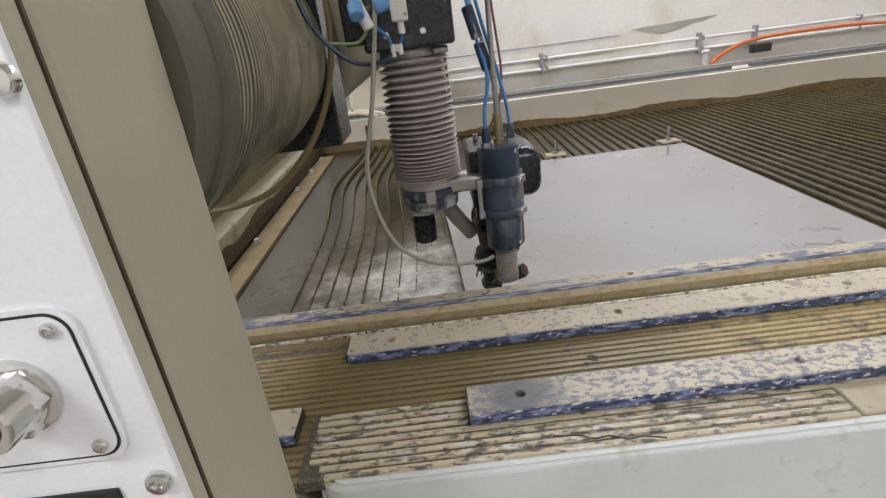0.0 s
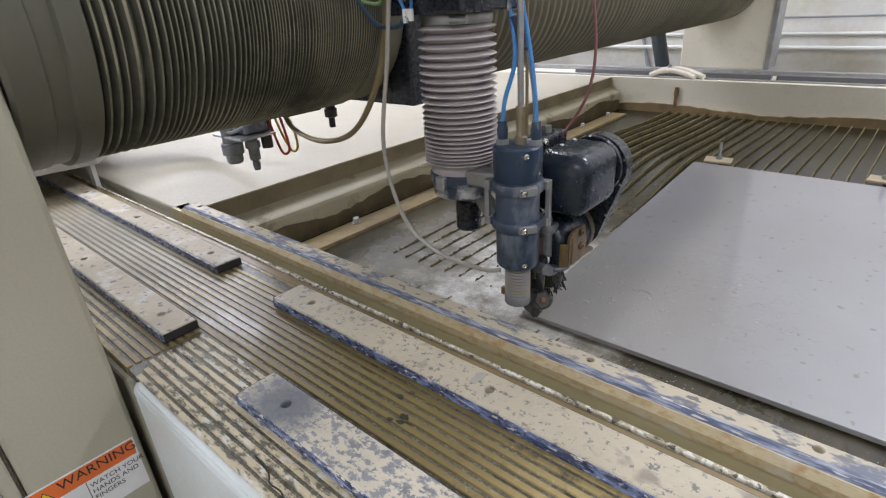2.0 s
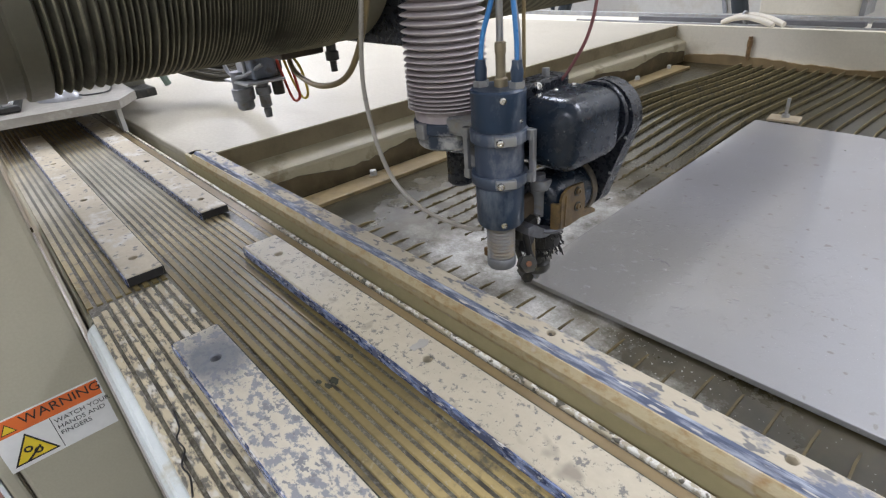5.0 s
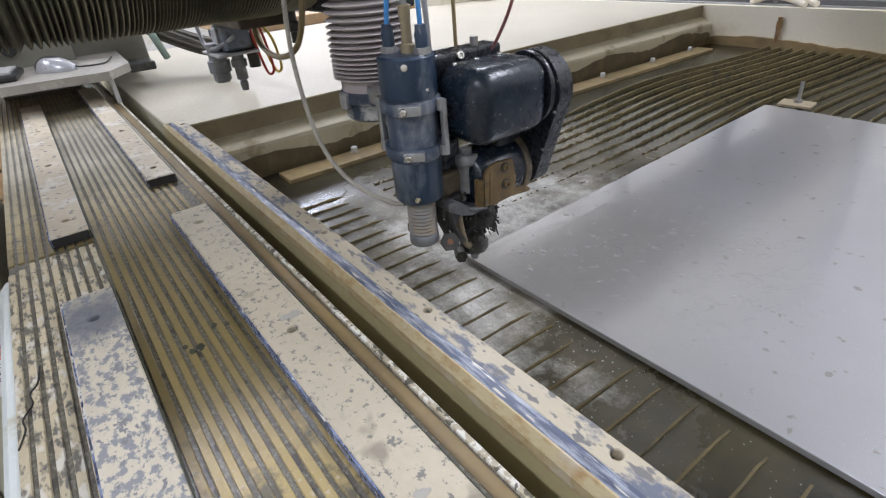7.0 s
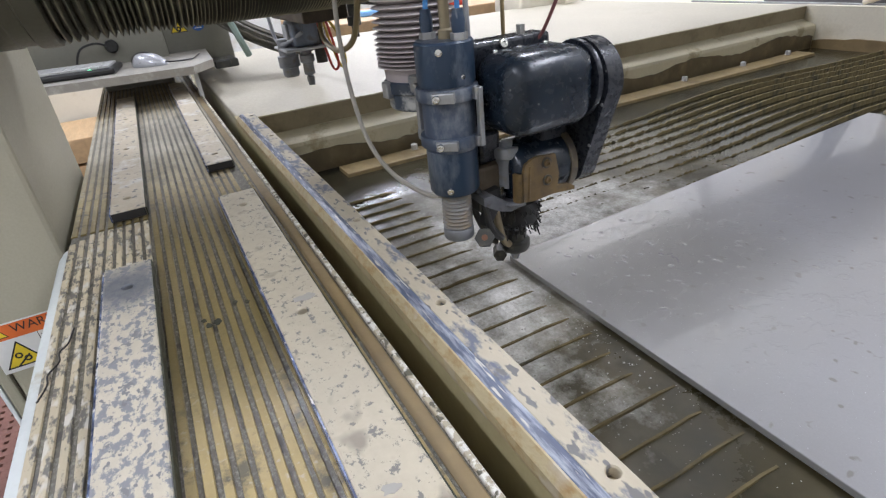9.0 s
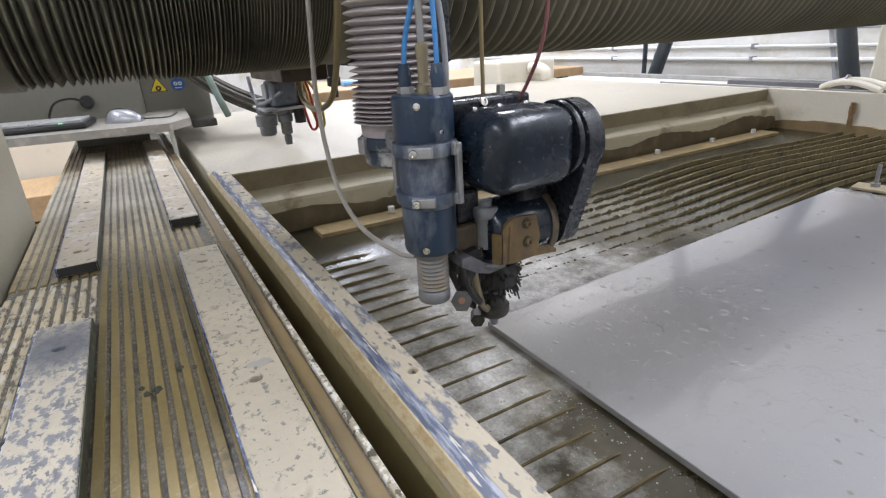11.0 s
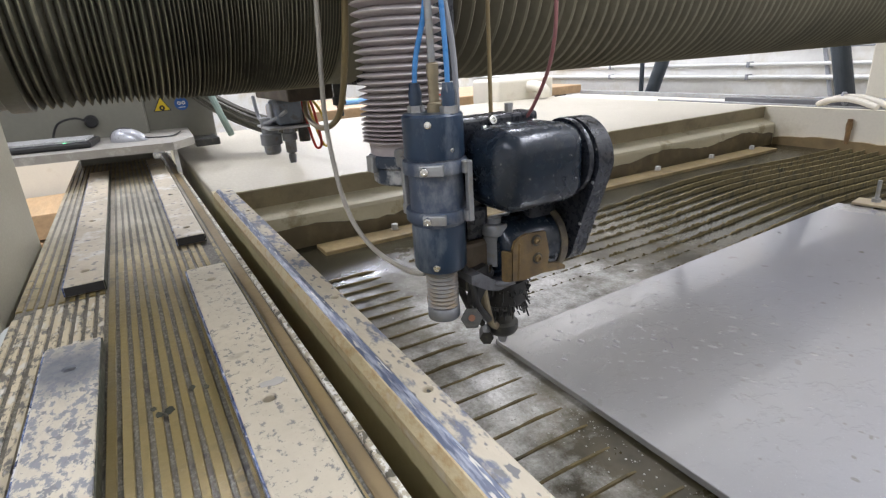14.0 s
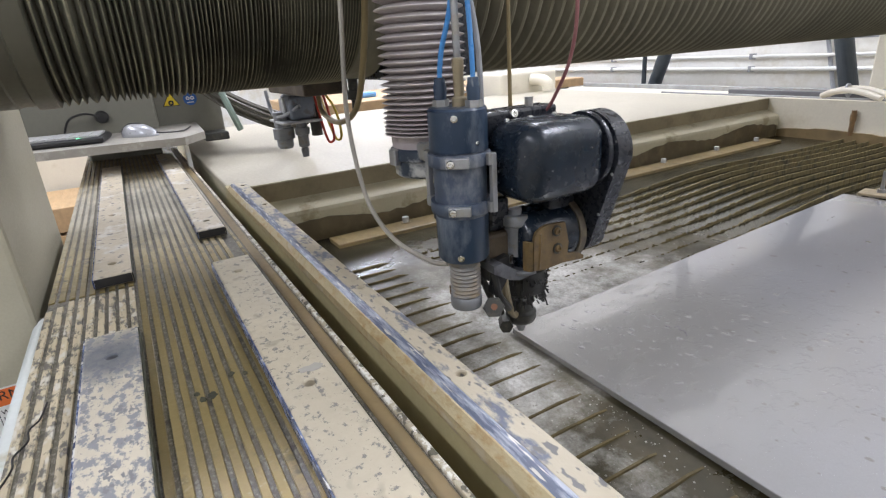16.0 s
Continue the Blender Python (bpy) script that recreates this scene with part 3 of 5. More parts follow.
# slats
def slat(sx, y0, y1, n, top, rough, seed):
    rnd = random.Random(seed)
    bm = bmesh.new()
    rows = []
    for k in range(n + 1):
        y = y0 + (y1 - y0) * k / n
        h = top + rnd.uniform(-rough, rough) * (0.35 if y > 1.75 else 1.0) - (0.004 if k in (0, n) else 0)
        if sx < 0.02 and y0 > 0.95:
            h += 0.0026 * min(1.0, max(0.0, (y - 1.5) / 0.5)) + (0.0016 * math.sin(y * 83 + sx * 300) * math.sin(y * 31 + sx * 90) - (0.0035 if sx > -0.06 else 0.0008)) * min(1.0, max(0.0, (2.0 - y) / 0.4))
            h -= 0.0045 * min(1.0, max(0.0, (1.42 - y) / 0.16)) * min(1.0, max(0.0, (sx + 0.18) / 0.08))
        wob = rnd.uniform(-0.0006, 0.0006) - max(0.012, 0.055 - 0.06 * max(0, sx + 0.36)) * math.exp(-((y - 2.0) / 0.38) ** 2)
        h += 0.005 * min(1.0, max(0.0, (y - 1.45) / 0.5)) if y0 > 0.9 and sx < 0.02 else 0.0
        h += 0.006 * min(1.0, max(0.0, (y - 1.99) / 0.03)) if 0.02 < sx < 0.92 and y0 > 0.9 else 0.0
        rows.append([bm.verts.new((sx + wob + s * 0.0024, y, z)) for s, z in ((-1, 0.72), (-0.55, h), (0.55, h), (1, 0.72))])
    for a, b in zip(rows, rows[1:]):
        for k in range(3):
            f = bm.faces.new((a[k], a[k + 1], b[k + 1], b[k]))
            # Top faces beyond y 1.6 take the paler crest colour.
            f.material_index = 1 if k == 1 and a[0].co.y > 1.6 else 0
    bm.faces.new(rows[0])
    bm.faces.new(rows[-1][::-1])
    bmesh.ops.recalc_face_normals(bm, faces=bm.faces)
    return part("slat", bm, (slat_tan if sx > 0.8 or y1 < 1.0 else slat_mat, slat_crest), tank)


for i in range(76):
    sx = -0.356 + 0.0385 * i
    rs = random.Random(i + 50)
    slat(sx, 0.714, (0.923 if sx > 0.03 else 0.912) + rs.uniform(-0.010, 0.006), 9, 0.7978 if sx < 0.05 else 0.7966 if sx < 0.3 else 0.7976, 0.0010, i)
    slat(sx, 0.938 if 0.02 < sx < 0.92 else 0.985 if sx < 0.02 else 0.918, 2.708, 420 if sx < 0.02 else 160, 0.7984 if sx < 0.02 else 0.7950 if sx < 0.92 else 0.8000, 0.0030 if sx < 0.02 else 0.0008, i + 100)

# froth
rf = random.Random(31)
verts, faces = [], []
while len(faces) < 26000:
    if rf.random() < 0.7:
        x, y, big = min(0.9, max(-0.3, rf.gauss(0.17, 0.15))), 0.716 + 0.215 * rf.random() ** 0.8, 0.0012
    else:
        x, y, big = rf.gauss(-0.12, 0.09), rf.gauss(1.15, 0.22), 0.0014
    if x > 0.015 and y > 0.93 or y < 0.715 or x < -0.5:
        continue
    rad, s = 0.0005 + big * (0.8 if x < 0.35 else 0.4) * rf.random() ** 4, len(verts)
    for ring, up_by in ((1.0, 0.0), (0.75, 0.62)):
        for k in range(6):
            a = k * math.pi / 3 + (0.5 if up_by else 0)
            verts.append((x + rad * ring * math.cos(a), y + rad * ring * math.sin(a), WATER - 0.0002 + rad * up_by))
    verts.append((x, y, WATER - 0.0002 + rad * 0.9))
    for k in range(6):
        q = (k + 1) % 6
        faces += [(s + k, s + q, s + 6 + k), (s + q, s + 6 + q, s + 6 + k), (s + 6 + k, s + 6 + q, s + 12)]
froth_mesh = bpy.data.meshes.new("froth")
froth_mesh.from_pydata(verts, [], faces)
froth_mesh.polygons.foreach_set("use_smooth", [True] * len(faces))
froth_mesh.materials.append(bubble_mat)
tagged(new("froth", froth_mesh), "small foam bubbles floating on the tank water", "foam", kind="stuff")

# workpiece
corners = ((0.021, 0.934), (0.918, 0.940), (0.914, 1.966), (-0.025, 1.976))
bm = bmesh.new()
lo, hi = [bm.verts.new((x, y, 0.7962)) for x, y in corners], [bm.verts.new((x, y, 0.8045)) for x, y in corners]
for k in range(4):
    bm.faces.new((lo[k], lo[(k + 1) % 4], hi[(k + 1) % 4], hi[k]))
bm.faces.new(lo[::-1]), bm.faces.new(hi)
bmesh.ops.recalc_face_normals(bm, faces=bm.faces)
bmesh.ops.bevel(bm, geom=list(bm.edges), offset=0.0007, segments=1, affect="EDGES")
sheet = tagged(part("sheet_metal", bm, steel_sheet), "matt grey metal sheet lying on the tank slats, partly wet", "metal sheet")

# water beads on the sheet
bead_mat, dn, dl, dq = nodes_of("water_bead")
dq.inputs["Base Color"].default_value = (0.27, 0.265, 0.26, 1)
dq.inputs["Roughness"].default_value = 0.08
dq.inputs["Coat Weight"].default_value, dq.inputs["Coat Roughness"].default_value = 1.0, 0.03
rd = random.Random(8)
verts, faces = [], []
while len(faces) < 230 * 24:
    x, y = rd.gauss(0.13, 0.10), rd.gauss(1.13, 0.12)
    if x < 0.03 or y < 0.945:
        continue
    rad, long, turn_by, s = 0.0010 + 0.0034 * rd.random() ** 3, rd.uniform(1.0, 1.8), rd.uniform(-0.5, 0.5) + 0.5, len(verts)
    wob = [rd.uniform(0.75, 1.2) for k in range(8)]
    for ring, up_by in ((1.0, 0.0), (0.72, 0.14)):
        for k in range(8):
            a = k * math.pi / 4
            u, v = rad * ring * long * wob[k] * math.cos(a), rad * ring * wob[k] * math.sin(a)
            verts.append((x + u * math.cos(turn_by) - v * math.sin(turn_by), y + u * math.sin(turn_by) + v * math.cos(turn_by), 0.8044 + rad * up_by))
    verts.append((x, y, 0.8044 + rad * 0.20))
    for k in range(8):
        q = (k + 1) % 8
        faces += [(s + k, s + q, s + 8 + k), (s + q, s + 8 + q, s + 8 + k), (s + 8 + k, s + 8 + q, s + 16)]
bead_mesh = bpy.data.meshes.new("water_beads")
bead_mesh.from_pydata(verts, [], faces)
bead_mesh.polygons.foreach_set("use_smooth", [True] * len(faces))
bead_mesh.materials.append(bead_mat)
tagged(new("water_beads", bead_mesh), "water droplets scattered on the grey metal sheet", "water droplets", kind="stuff")

# ---- machine bed with ribbed way cover ----
bed = thing("machine_bed", (0.5, 0.51, 0), "beige machine bed beside the tank under a ribbed way cover", "machine bed")
part("bed_body", box(-0.12, 2.6, 0.387, 0.640, 0.0, 0.921), beige, bed)
part("rear_bed_body", box(-1.75, -0.175, 0.380, 0.640, 0.0, 0.921, 0.006), beige, bed)
CR = 0.034
plan = [(2.6, 0.3735), (2.6, 0.386)] + [(-0.155, 0.395), (-0.155, 0.3735 + CR)] + [(-0.155 + CR - CR * math.cos(radians(a)), 0.3735 + CR - CR * math.sin(radians(a))) for a in (15, 30, 45, 60, 75, 90)]
bm = bmesh.new()
lo, hi = [bm.verts.new((x, y, 0.0)) for x, y in plan], [bm.verts.new((x, y, 0.9325)) for x, y in plan]
for k in range(len(plan)):
    bm.faces.new((lo[k], lo[(k + 1) % len(plan)], hi[(k + 1) % len(plan)], hi[k]))
bm.faces.new(lo[::-1]), bm.faces.new(hi)
bmesh.ops.recalc_face_normals(bm, faces=bm.faces)
bmesh.ops.bevel(bm, geom=[e for e in bm.edges if min(v.co.z for v in e.verts) > 0.9], offset=0.005, segments=3, affect="EDGES")
part("side_casing", bm, bed_white, bed, "white enamel casing with rounded corner", True)
cover = part("way_cover", box(-1.75, 2.6, 0.386, 0.642, 0.921, 0.9331), rib_base, bed, "slurry-stained ribbed way cover")
PITCH, PLATE = 0.0107, 0.358
for i in range(1, 22):
    y = 0.378 + PITCH * i
    outer = y < 0.43
    w = 0.0040 if i % 3 else 0.0036
    u = max(0.0, CR - (y - w - 0.3735))
    start = -0.155 + CR - math.sqrt(max(0.0, CR * CR - u * u)) if y < 0.41 else -0.165
    for x0, x1 in ((-1.75, -0.173), (start, PLATE if outer else 2.6)) if i < 10 else ((-1.75, 2.6),):
        part("rib", extrude_x([(y - w, 0.928), (y - w + 0.0004, 0.9335), (y - w + 0.001, 0.9350), (y + w - 0.001, 0.9350), (y + w - 0.0004, 0.9335), (y + w, 0.928)], x0, x1), rib_white if i < 10 and x0 > -1 else rib_mat, cover)
for y0, y1, z1, mt in ((0.6205, 0.6255, 0.934, rib_mat), (0.6275, 0.6405, 0.9335, brown_strip), (0.6412, 0.6465, 0.9365, lip_mat)):
    part("edge_strip", box(-1.5, 2.6, y0, y1, 0.91, z1, 0.0008, 1), mt, bed)


part("casing_plate", box(PLATE + 0.004, 2.6, 0.3862, 0.4305, 0.925, 0.9358, 0.002), plate_cream, bed, "smooth cream cover plate")


def strap(x0, x1, y0, y1, holes, material, label):
    t = thing("clamp_strap", ((x0 + x1) / 2, (y0 + y1) / 2, 0.935), label, "strap", "straps on the way cover")
    body = part("bar", drilled(box(x0, x1, y0, y1, 0.9355, 0.950, 0.0022, 2), holes, (y0 + y1) / 2, 0.950, 0.0050), material, t)
    part("edge", box(x0 + 0.001, x1, y0 - 0.0012, y0 + 0.0006, 0.937, 0.9484), strap_edge, t, "worn blue painted edge")
    # Both end faces are black, darker than the bar.
    for ex in (x0 - 0.0012, x1 + 0.0002):
        part("end_face", box(ex, ex + 0.001, y0 + 0.001, y1 - 0.001, 0.937, 0.9485), plastic_black, t, "black end face")
    part("back_edge", box(x0 + 0.001, x1, y1 - 0.0006, y1 + 0.0010, 0.9355, 0.9482), slime, t, "dark grimy back edge")
    for hx in holes:
        # Dark brown base stands in for the shade down the hole.
        part("hole_base", lathe([(0.0005, 0), (0.0060, 0), (0.0060, 0.0006), (0.0005, 0.0006)], pose(hx, (y0 + y1) / 2, 0.9362), 16), tank_wet, t, "brown bolt hole base, dark for the shade inside")
    return t


strap(-0.003, 2.6, 0.433, 0.479, (0.053, 0.345, 0.64, 0.93), strap_dirty, "cream steel strap heavily speckled with grey slurry")
flaked = strap(-0.147, 2.6, 0.571, 0.618, (-0.091, 0.202, 0.495, 0.79), strap_mat, "cream steel strap with worn blue edge and bolt holes")
strap(-1.13, -0.183, 0.435, 0.479, (-0.234, -0.53, -0.82), strap_dusty, "soiled cream steel strap with bolt holes")
strap(-1.25, -0.31, 0.574, 0.615, (-0.365, -0.66, -0.95), strap_dusty, "soiled cream steel strap with bolt holes")

rk = random.Random(5)
for fx, fy, fr in ((0.182, 0.6015, 0.0085), (0.41, 0.590, 0.006), (0.62, 0.600, 0.007)):
    edge = [fr * rk.uniform(0.55, 1.1) for k in range(12)]
    bm = bmesh.new()
    ring_hi = [bm.verts.new((fx + 0.8 * e * math.cos(k * math.tau / 12), fy + 1.2 * e * math.sin(k * math.tau / 12), 0.9503)) for k, e in enumerate(edge)]
    ring_lo = [bm.verts.new((v.co.x, v.co.y, 0.9498)) for v in ring_hi]
    for k in range(12):
        bm.faces.new((ring_lo[k], ring_lo[(k + 1) % 12], ring_hi[(k + 1) % 12], ring_hi[k]))
    bm.faces.new(ring_hi)
    part("paint_flake", bm, peel_mat, flaked, "grey flaked patch")

# ---- cover lid left of the tank ----
lid = thing("tank_lid", (-1.3, 1.7, 0.93), "flat cream sheet lid over the neighbouring tank", "lid")
part("sheet", box(-1.95, -0.652, 0.68, 2.72, 0.915, 0.9345, 0.004), lid_cream, lid)
part("apron", box(-1.95, -0.70, 0.683, 0.70, 0.3, 0.914), tank_paint, lid)

# ---- far bed ----
far_bed = thing("far_machine_bed", (0.5, 2.9, 0), "beige far machine bed along the wall behind the tank", "machine bed")
part("bed_body", box(-1.9, 2.9, 2.75, 3.12, 0.0, 0.93, 0.006), cream, far_bed)
part("rail_strip", box(-1.2, 2.9, 2.775, 2.785, 0.93, 0.938, 0.002), zinc, far_bed)
for x0, x1 in ((-0.9, -0.02), (0.0, 1.55), (1.65, 2.9)):
    part("rail_strip", box(x0, x1, 2.84, 2.875, 0.93, 0.949, 0.002), dark_rail, far_bed, "dark grey rail strip")
part("rail_strip", box(-1.9, 2.9, 2.95, 2.99, 0.93, 0.95, 0.002), zinc, far_bed)

# ---- gantry column with control panel ----
col = thing("gantry_column", (-0.34, 0.3, 0), "beige gantry column with a white control panel and warning label", "machine column")
part("body", box(-0.56, -0.167, 0.2545, 0.371, 0.0, 2.1, 0.006), beige, col)
part("front_frame", box(-0.56, -0.167, 0.2375, 0.2530, 0.0, 2.1, 0.004), beige, col)
part("control_panel", box(-0.56, -0.1665, 0.232, 0.237, 0.6, 2.0, 0.001), panel_white, col, "white control panel")

# ---- bridge ----
bridge = thing("gantry_bridge", (-0.309, 1.7, 1.31), "round dusty bellows-covered gantry bridge across the tank", "gantry bridge")
AXIS, BZ, BR = -0.309, 1.31, 0.156
ydir = pose(AXIS, 0, BZ, -90)
part("end_cap", lathe([(0.02, 0.373), (BR - 0.004, 0.373), (BR, 0.377), (BR, 0.405), (BR - 0.002, 0.407), (BR - 0.002, 0.424), (BR + 0.003, 0.427), (BR + 0.003, 0.449), (BR - 0.006, 0.453), (0.02, 0.453)], ydir, 72), cap_mat, bridge, "smooth grey-olive end cap", True)
rnd = random.Random(4)
near_p = [(1.45 - 0.9 * min(1, k / 26)) * rnd.choice((0.7, 0.85, 1.0, 1.0, 1.2, 1.45)) for k in range(66)]
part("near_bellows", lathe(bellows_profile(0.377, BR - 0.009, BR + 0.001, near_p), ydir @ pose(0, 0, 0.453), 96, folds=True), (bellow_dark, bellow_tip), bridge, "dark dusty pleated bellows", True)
part("bellows_ring", lathe([(0.02, 0.830), (BR - 0.008, 0.830), (BR - 0.004, 0.834), (BR - 0.003, 0.845), (BR - 0.005, 0.850), (BR - 0.002, 0.856), (BR - 0.002, 0.880), (BR - 0.006, 0.884), (0.02, 0.884)], ydir, 72), bellow_far_tip, bridge, "", True)
part("carriage_plate", box(-0.42, -0.155, 0.884, 1.0, 1.152, 1.52, 0.004), black_paint, bridge, "black steel carriage plate")
far_p = [1 + rnd.uniform(-0.08, 0.08) for k in range(76)]
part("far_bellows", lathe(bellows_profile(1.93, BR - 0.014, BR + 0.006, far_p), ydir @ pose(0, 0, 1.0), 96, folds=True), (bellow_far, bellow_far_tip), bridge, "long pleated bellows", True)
part("far_cap", lathe([(0.02, 2.93), (BR + 0.004, 2.93), (BR + 0.004, 3.03), (0.02, 3.03)], ydir, 64), bellow_far, bridge, "", True)
far_col = thing("far_gantry_column", (-0.3, 3.1, 0.93), "cream far gantry column by the wall", "machine column")
part("body", box(-0.45, -0.09, 3.03, 3.15, 0.945, 2.1, 0.006), cream, far_col)
part("edge_strip", box(-0.0895, -0.070, 3.025, 3.155, 0.945, 2.1, 0.002), zinc, far_col, "grey metal edge strip")

# ---- cutting head ----
HX, HY = 0.090, 0.815
head = thing("waterjet_cutter", (HX, HY, 0.92), "black and navy tilting waterjet cutting head, grimy with slurry", "waterjet cutter")
ZX, ZY = -0.021, 0.838
part("slide_box", box(ZX - 0.062, ZX + 0.062, ZY - 0.062, ZY + 0.05, 1.290, 1.60, 0.004), black_paint, head, "black z slide housing")
for sx in (-0.03, 0.02):
    screw((ZX + sx, ZY - 0.062, 1.31), (0, -1, 0), 0.005, head)
part("slide_arm", box(-0.12, ZX - 0.03, ZY + 0.03, ZY + 0.12, 1.30, 1.50, 0.003), black_paint, head)
zp = [0.55 + 1.0 * (k / 22) for k in range(23)]
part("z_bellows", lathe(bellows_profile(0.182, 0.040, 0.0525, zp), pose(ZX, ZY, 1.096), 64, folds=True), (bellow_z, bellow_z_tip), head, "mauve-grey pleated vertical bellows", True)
part("bellows_clamp", lathe([(0.03, 0), (0.047, 0), (0.048, 0.002), (0.048, 0.010), (0.047, 0.012), (0.03, 0.012)], pose(ZX, ZY, 1.277), 48), zinc, head, "zinc hose clamp", True)
part("clamp_screw", rod((ZX + 0.030, ZY - 0.048, 1.283), (ZX + 0.050, ZY - 0.040, 1.283), 0.005), zinc, head)
part("bellows_collar", lathe([(0.03, 0), (0.044, 0), (0.045, 0.016), (0.03, 0.016)], pose(ZX, ZY, 1.081), 48), bellow_z, head, "", True)
base = part("bellows_base", lathe([(0.02, 0), (0.040, 0), (0.043, 0.003), (0.044, 0.020), (0.047, 0.022), (0.047, 0.034), (0.045, 0.036), (0.02, 0.036)], pose(ZX, ZY, 1.046), 48), caked, head, "navy base ring caked with pale slurry", True)
part("base_lug", box(ZX - 0.008, ZX + 0.008, ZY - 0.052, ZY - 0.043, 1.062, 1.082, 0.002), zinc, base)
part("bracket_arm", box(ZX + 0.025, HX - 0.02, 0.806, 0.836, 1.070, 1.092, 0.004), zinc, head, "cast bracket arm dulled with slurry")
R0 = 0.0315
part("upper_barrel", lathe([(0.004, 0), (R0 - 0.001, 0), (R0, 0.002), (R0, 0.042), (R0 - 0.002, 0.0445), (0.004, 0.045)], pose(HX, HY, 1.0915), 56), navy, head, "", True)
part("middle_barrel", lathe([(0.004, 0), (R0 - 0.0025, 0), (R0 - 0.0025, 0.070), (0.004, 0.070)], pose(HX, HY, 1.021), 56), barrel_mid, head, "navy barrel greyed with dried slurry", True)
part("lower_barrel", lathe([(0.004, 0), (R0 - 0.005, 0), (R0 - 0.0025, 0.0035), (R0 - 0.002, 0.052), (0.004, 0.053)], pose(HX, HY, 0.969), 56), navy, head, "", True)
for cz, ch in ((1.0765, 0.013), (1.026, 0.012)):
    c = part("clamp_band", lathe([(R0 - 0.004, 0), (R0 + 0.002, 0), (R0 + 0.0025, 0.001), (R0 + 0.0025, ch - 0.001), (R0 + 0.002, ch), (R0 - 0.004, ch)], pose(HX, HY, cz), 56), barrel_mid, head, "slurry-greyed clamp band", True)
    for ax, ay in ((0.033, 0.018), (-0.033, -0.018)):
        part("clamp_ear", box(HX + ax - 0.006, HX + ax + 0.004, HY + ay - 0.005, HY + ay + 0.005, cz, cz + ch, 0.0015), zinc, c)
    d = Vector((0.80, -0.60, 0)).normalized()
    at = Vector((HX, HY, cz + ch / 2)) + d * (R0 + 0.001)
    turn = pose(0, 0, 0, 0, 0, -36.9)
    part("clamp_block", box(-0.004, 0.006, -0.011, 0.013, -ch / 2 + 0.001, ch / 2 - 0.001, 0.001, m=Matrix.Translation(at) @ turn), zinc, c)
    screw(at + d * 0.006 + Vector((-0.003, -0.005, 0)), d, 0.0045, c)
for ax, ay in ((0.035, 0.019), (-0.035, -0.019)):
    part("tie_bar", box(HX + ax - 0.0035, HX + ax + 0.0035, HY + ay - 0.003, HY + ay + 0.003, 1.026, 1.0895, 0.001), zinc, head, "worn grey tie bar")
for az in (1.127, 0.9775):
    d = Vector((0.86, -0.51, 0)).normalized()
    screw(Vector((HX, HY, az)) + d * (R0 - 0.001 if az > 1 else R0 - 0.003) + Vector((-0.51, -0.86, 0)) * 0.004, d, 0.0042, head)
screw(Vector((HX, HY, 1.101)) + Vector((0.97, 0.1, 0)) * R0, (0.97, 0.1, 0), 0.0025, head)
part("sleeve", lathe(bellows_profile(0.048, 0.0155, 0.0182, [1.0] * 10), pose(HX, HY, 0.921), 44), bellow_small, head, "grey ribbed rubber sleeve, tan with grime below", True)
part("sleeve_clamp", lathe([(0.008, 0), (0.0175, 0), (0.0185, 0.002), (0.0185, 0.012), (0.017, 0.014), (0.008, 0.014)], pose(HX, HY, 0.907), 40), grey_cast, head, "", True)
part("clamp_tab", box(HX - 0.022, HX - 0.016, HY - 0.010, HY - 0.004, 0.916, 0.928, 0.001), rust, head)

# motor, belt guard and wrist
part("motor_cover", box(0.079, 0.166, 0.850, 0.962, 1.031, 1.117, 0.024, 6), black_gloss, head, "glossy black rounded motor cover", True)
for my in (0.868, 0.90, 0.935):
    screw((0.105, my, 1.1165), (0, 0, 1), 0.0032, head)
part("motor_flange", lathe([(0.01, 0), (0.043, 0), (0.044, 0.002), (0.044, 0.006), (0.01, 0.006)], pose(0.122, 0.961, 1.074, -90), 48), black_paint, head, "", True)


def guard_outline(x0, z0, r0, x1, z1, r1, seg=32):
    """Outline of a belt guard round two discs of radius r0 and r1."""
    a = math.atan2(z1 - z0, x1 - x0)
    pts = [(x0 + r0 * math.cos(a + math.pi / 2 + math.pi * k / seg), z0 + r0 * math.sin(a + math.pi / 2 + math.pi * k / seg)) for k in range(seg + 1)]
    return pts + [(x1 + r1 * math.cos(a - math.pi / 2 + math.pi * k / seg), z1 + r1 * math.sin(a - math.pi / 2 + math.pi * k / seg)) for k in range(seg + 1)]


part("belt_guard", extrude_y(guard_outline(0.124, 1.072, 0.046, 0.108, 0.972, 0.027), 0.970, 0.992), black_paint, head, "black belt guard with flaked specks", True)
for k in (0, 3):
    gx, gz = 0.168 - 0.006 * k, 1.050 - 0.017 * k
    screw((gx - 0.006, 0.970, gz), (0, -1, 0), 0.002, head, material=zinc)
part("mount_plate", box(0.046, 0.080, 0.836, 0.962, 1.030, 1.124, 0.004), black_paint, head, "black motor mount plate")
screw((0.081, 0.895, 1.119), (1, 0, 0.3), 0.0055, head)
part("mount_stud", rod((0.066, 0.93, 1.122), (0.066, 0.93, 1.134), 0.005, 8), zinc, head)
drum = part("wrist_drum", lathe([(0.005, 0), (0.024, 0), (0.031, 0.002), (0.0365, 0.0075), (0.0395, 0.016), (0.0395, 0.082), (0.036, 0.084), (0.005, 0.084)], pose(0.088, 0.880, 0.971, -90), 56), black_gloss, head, "glossy black wrist drum", True)
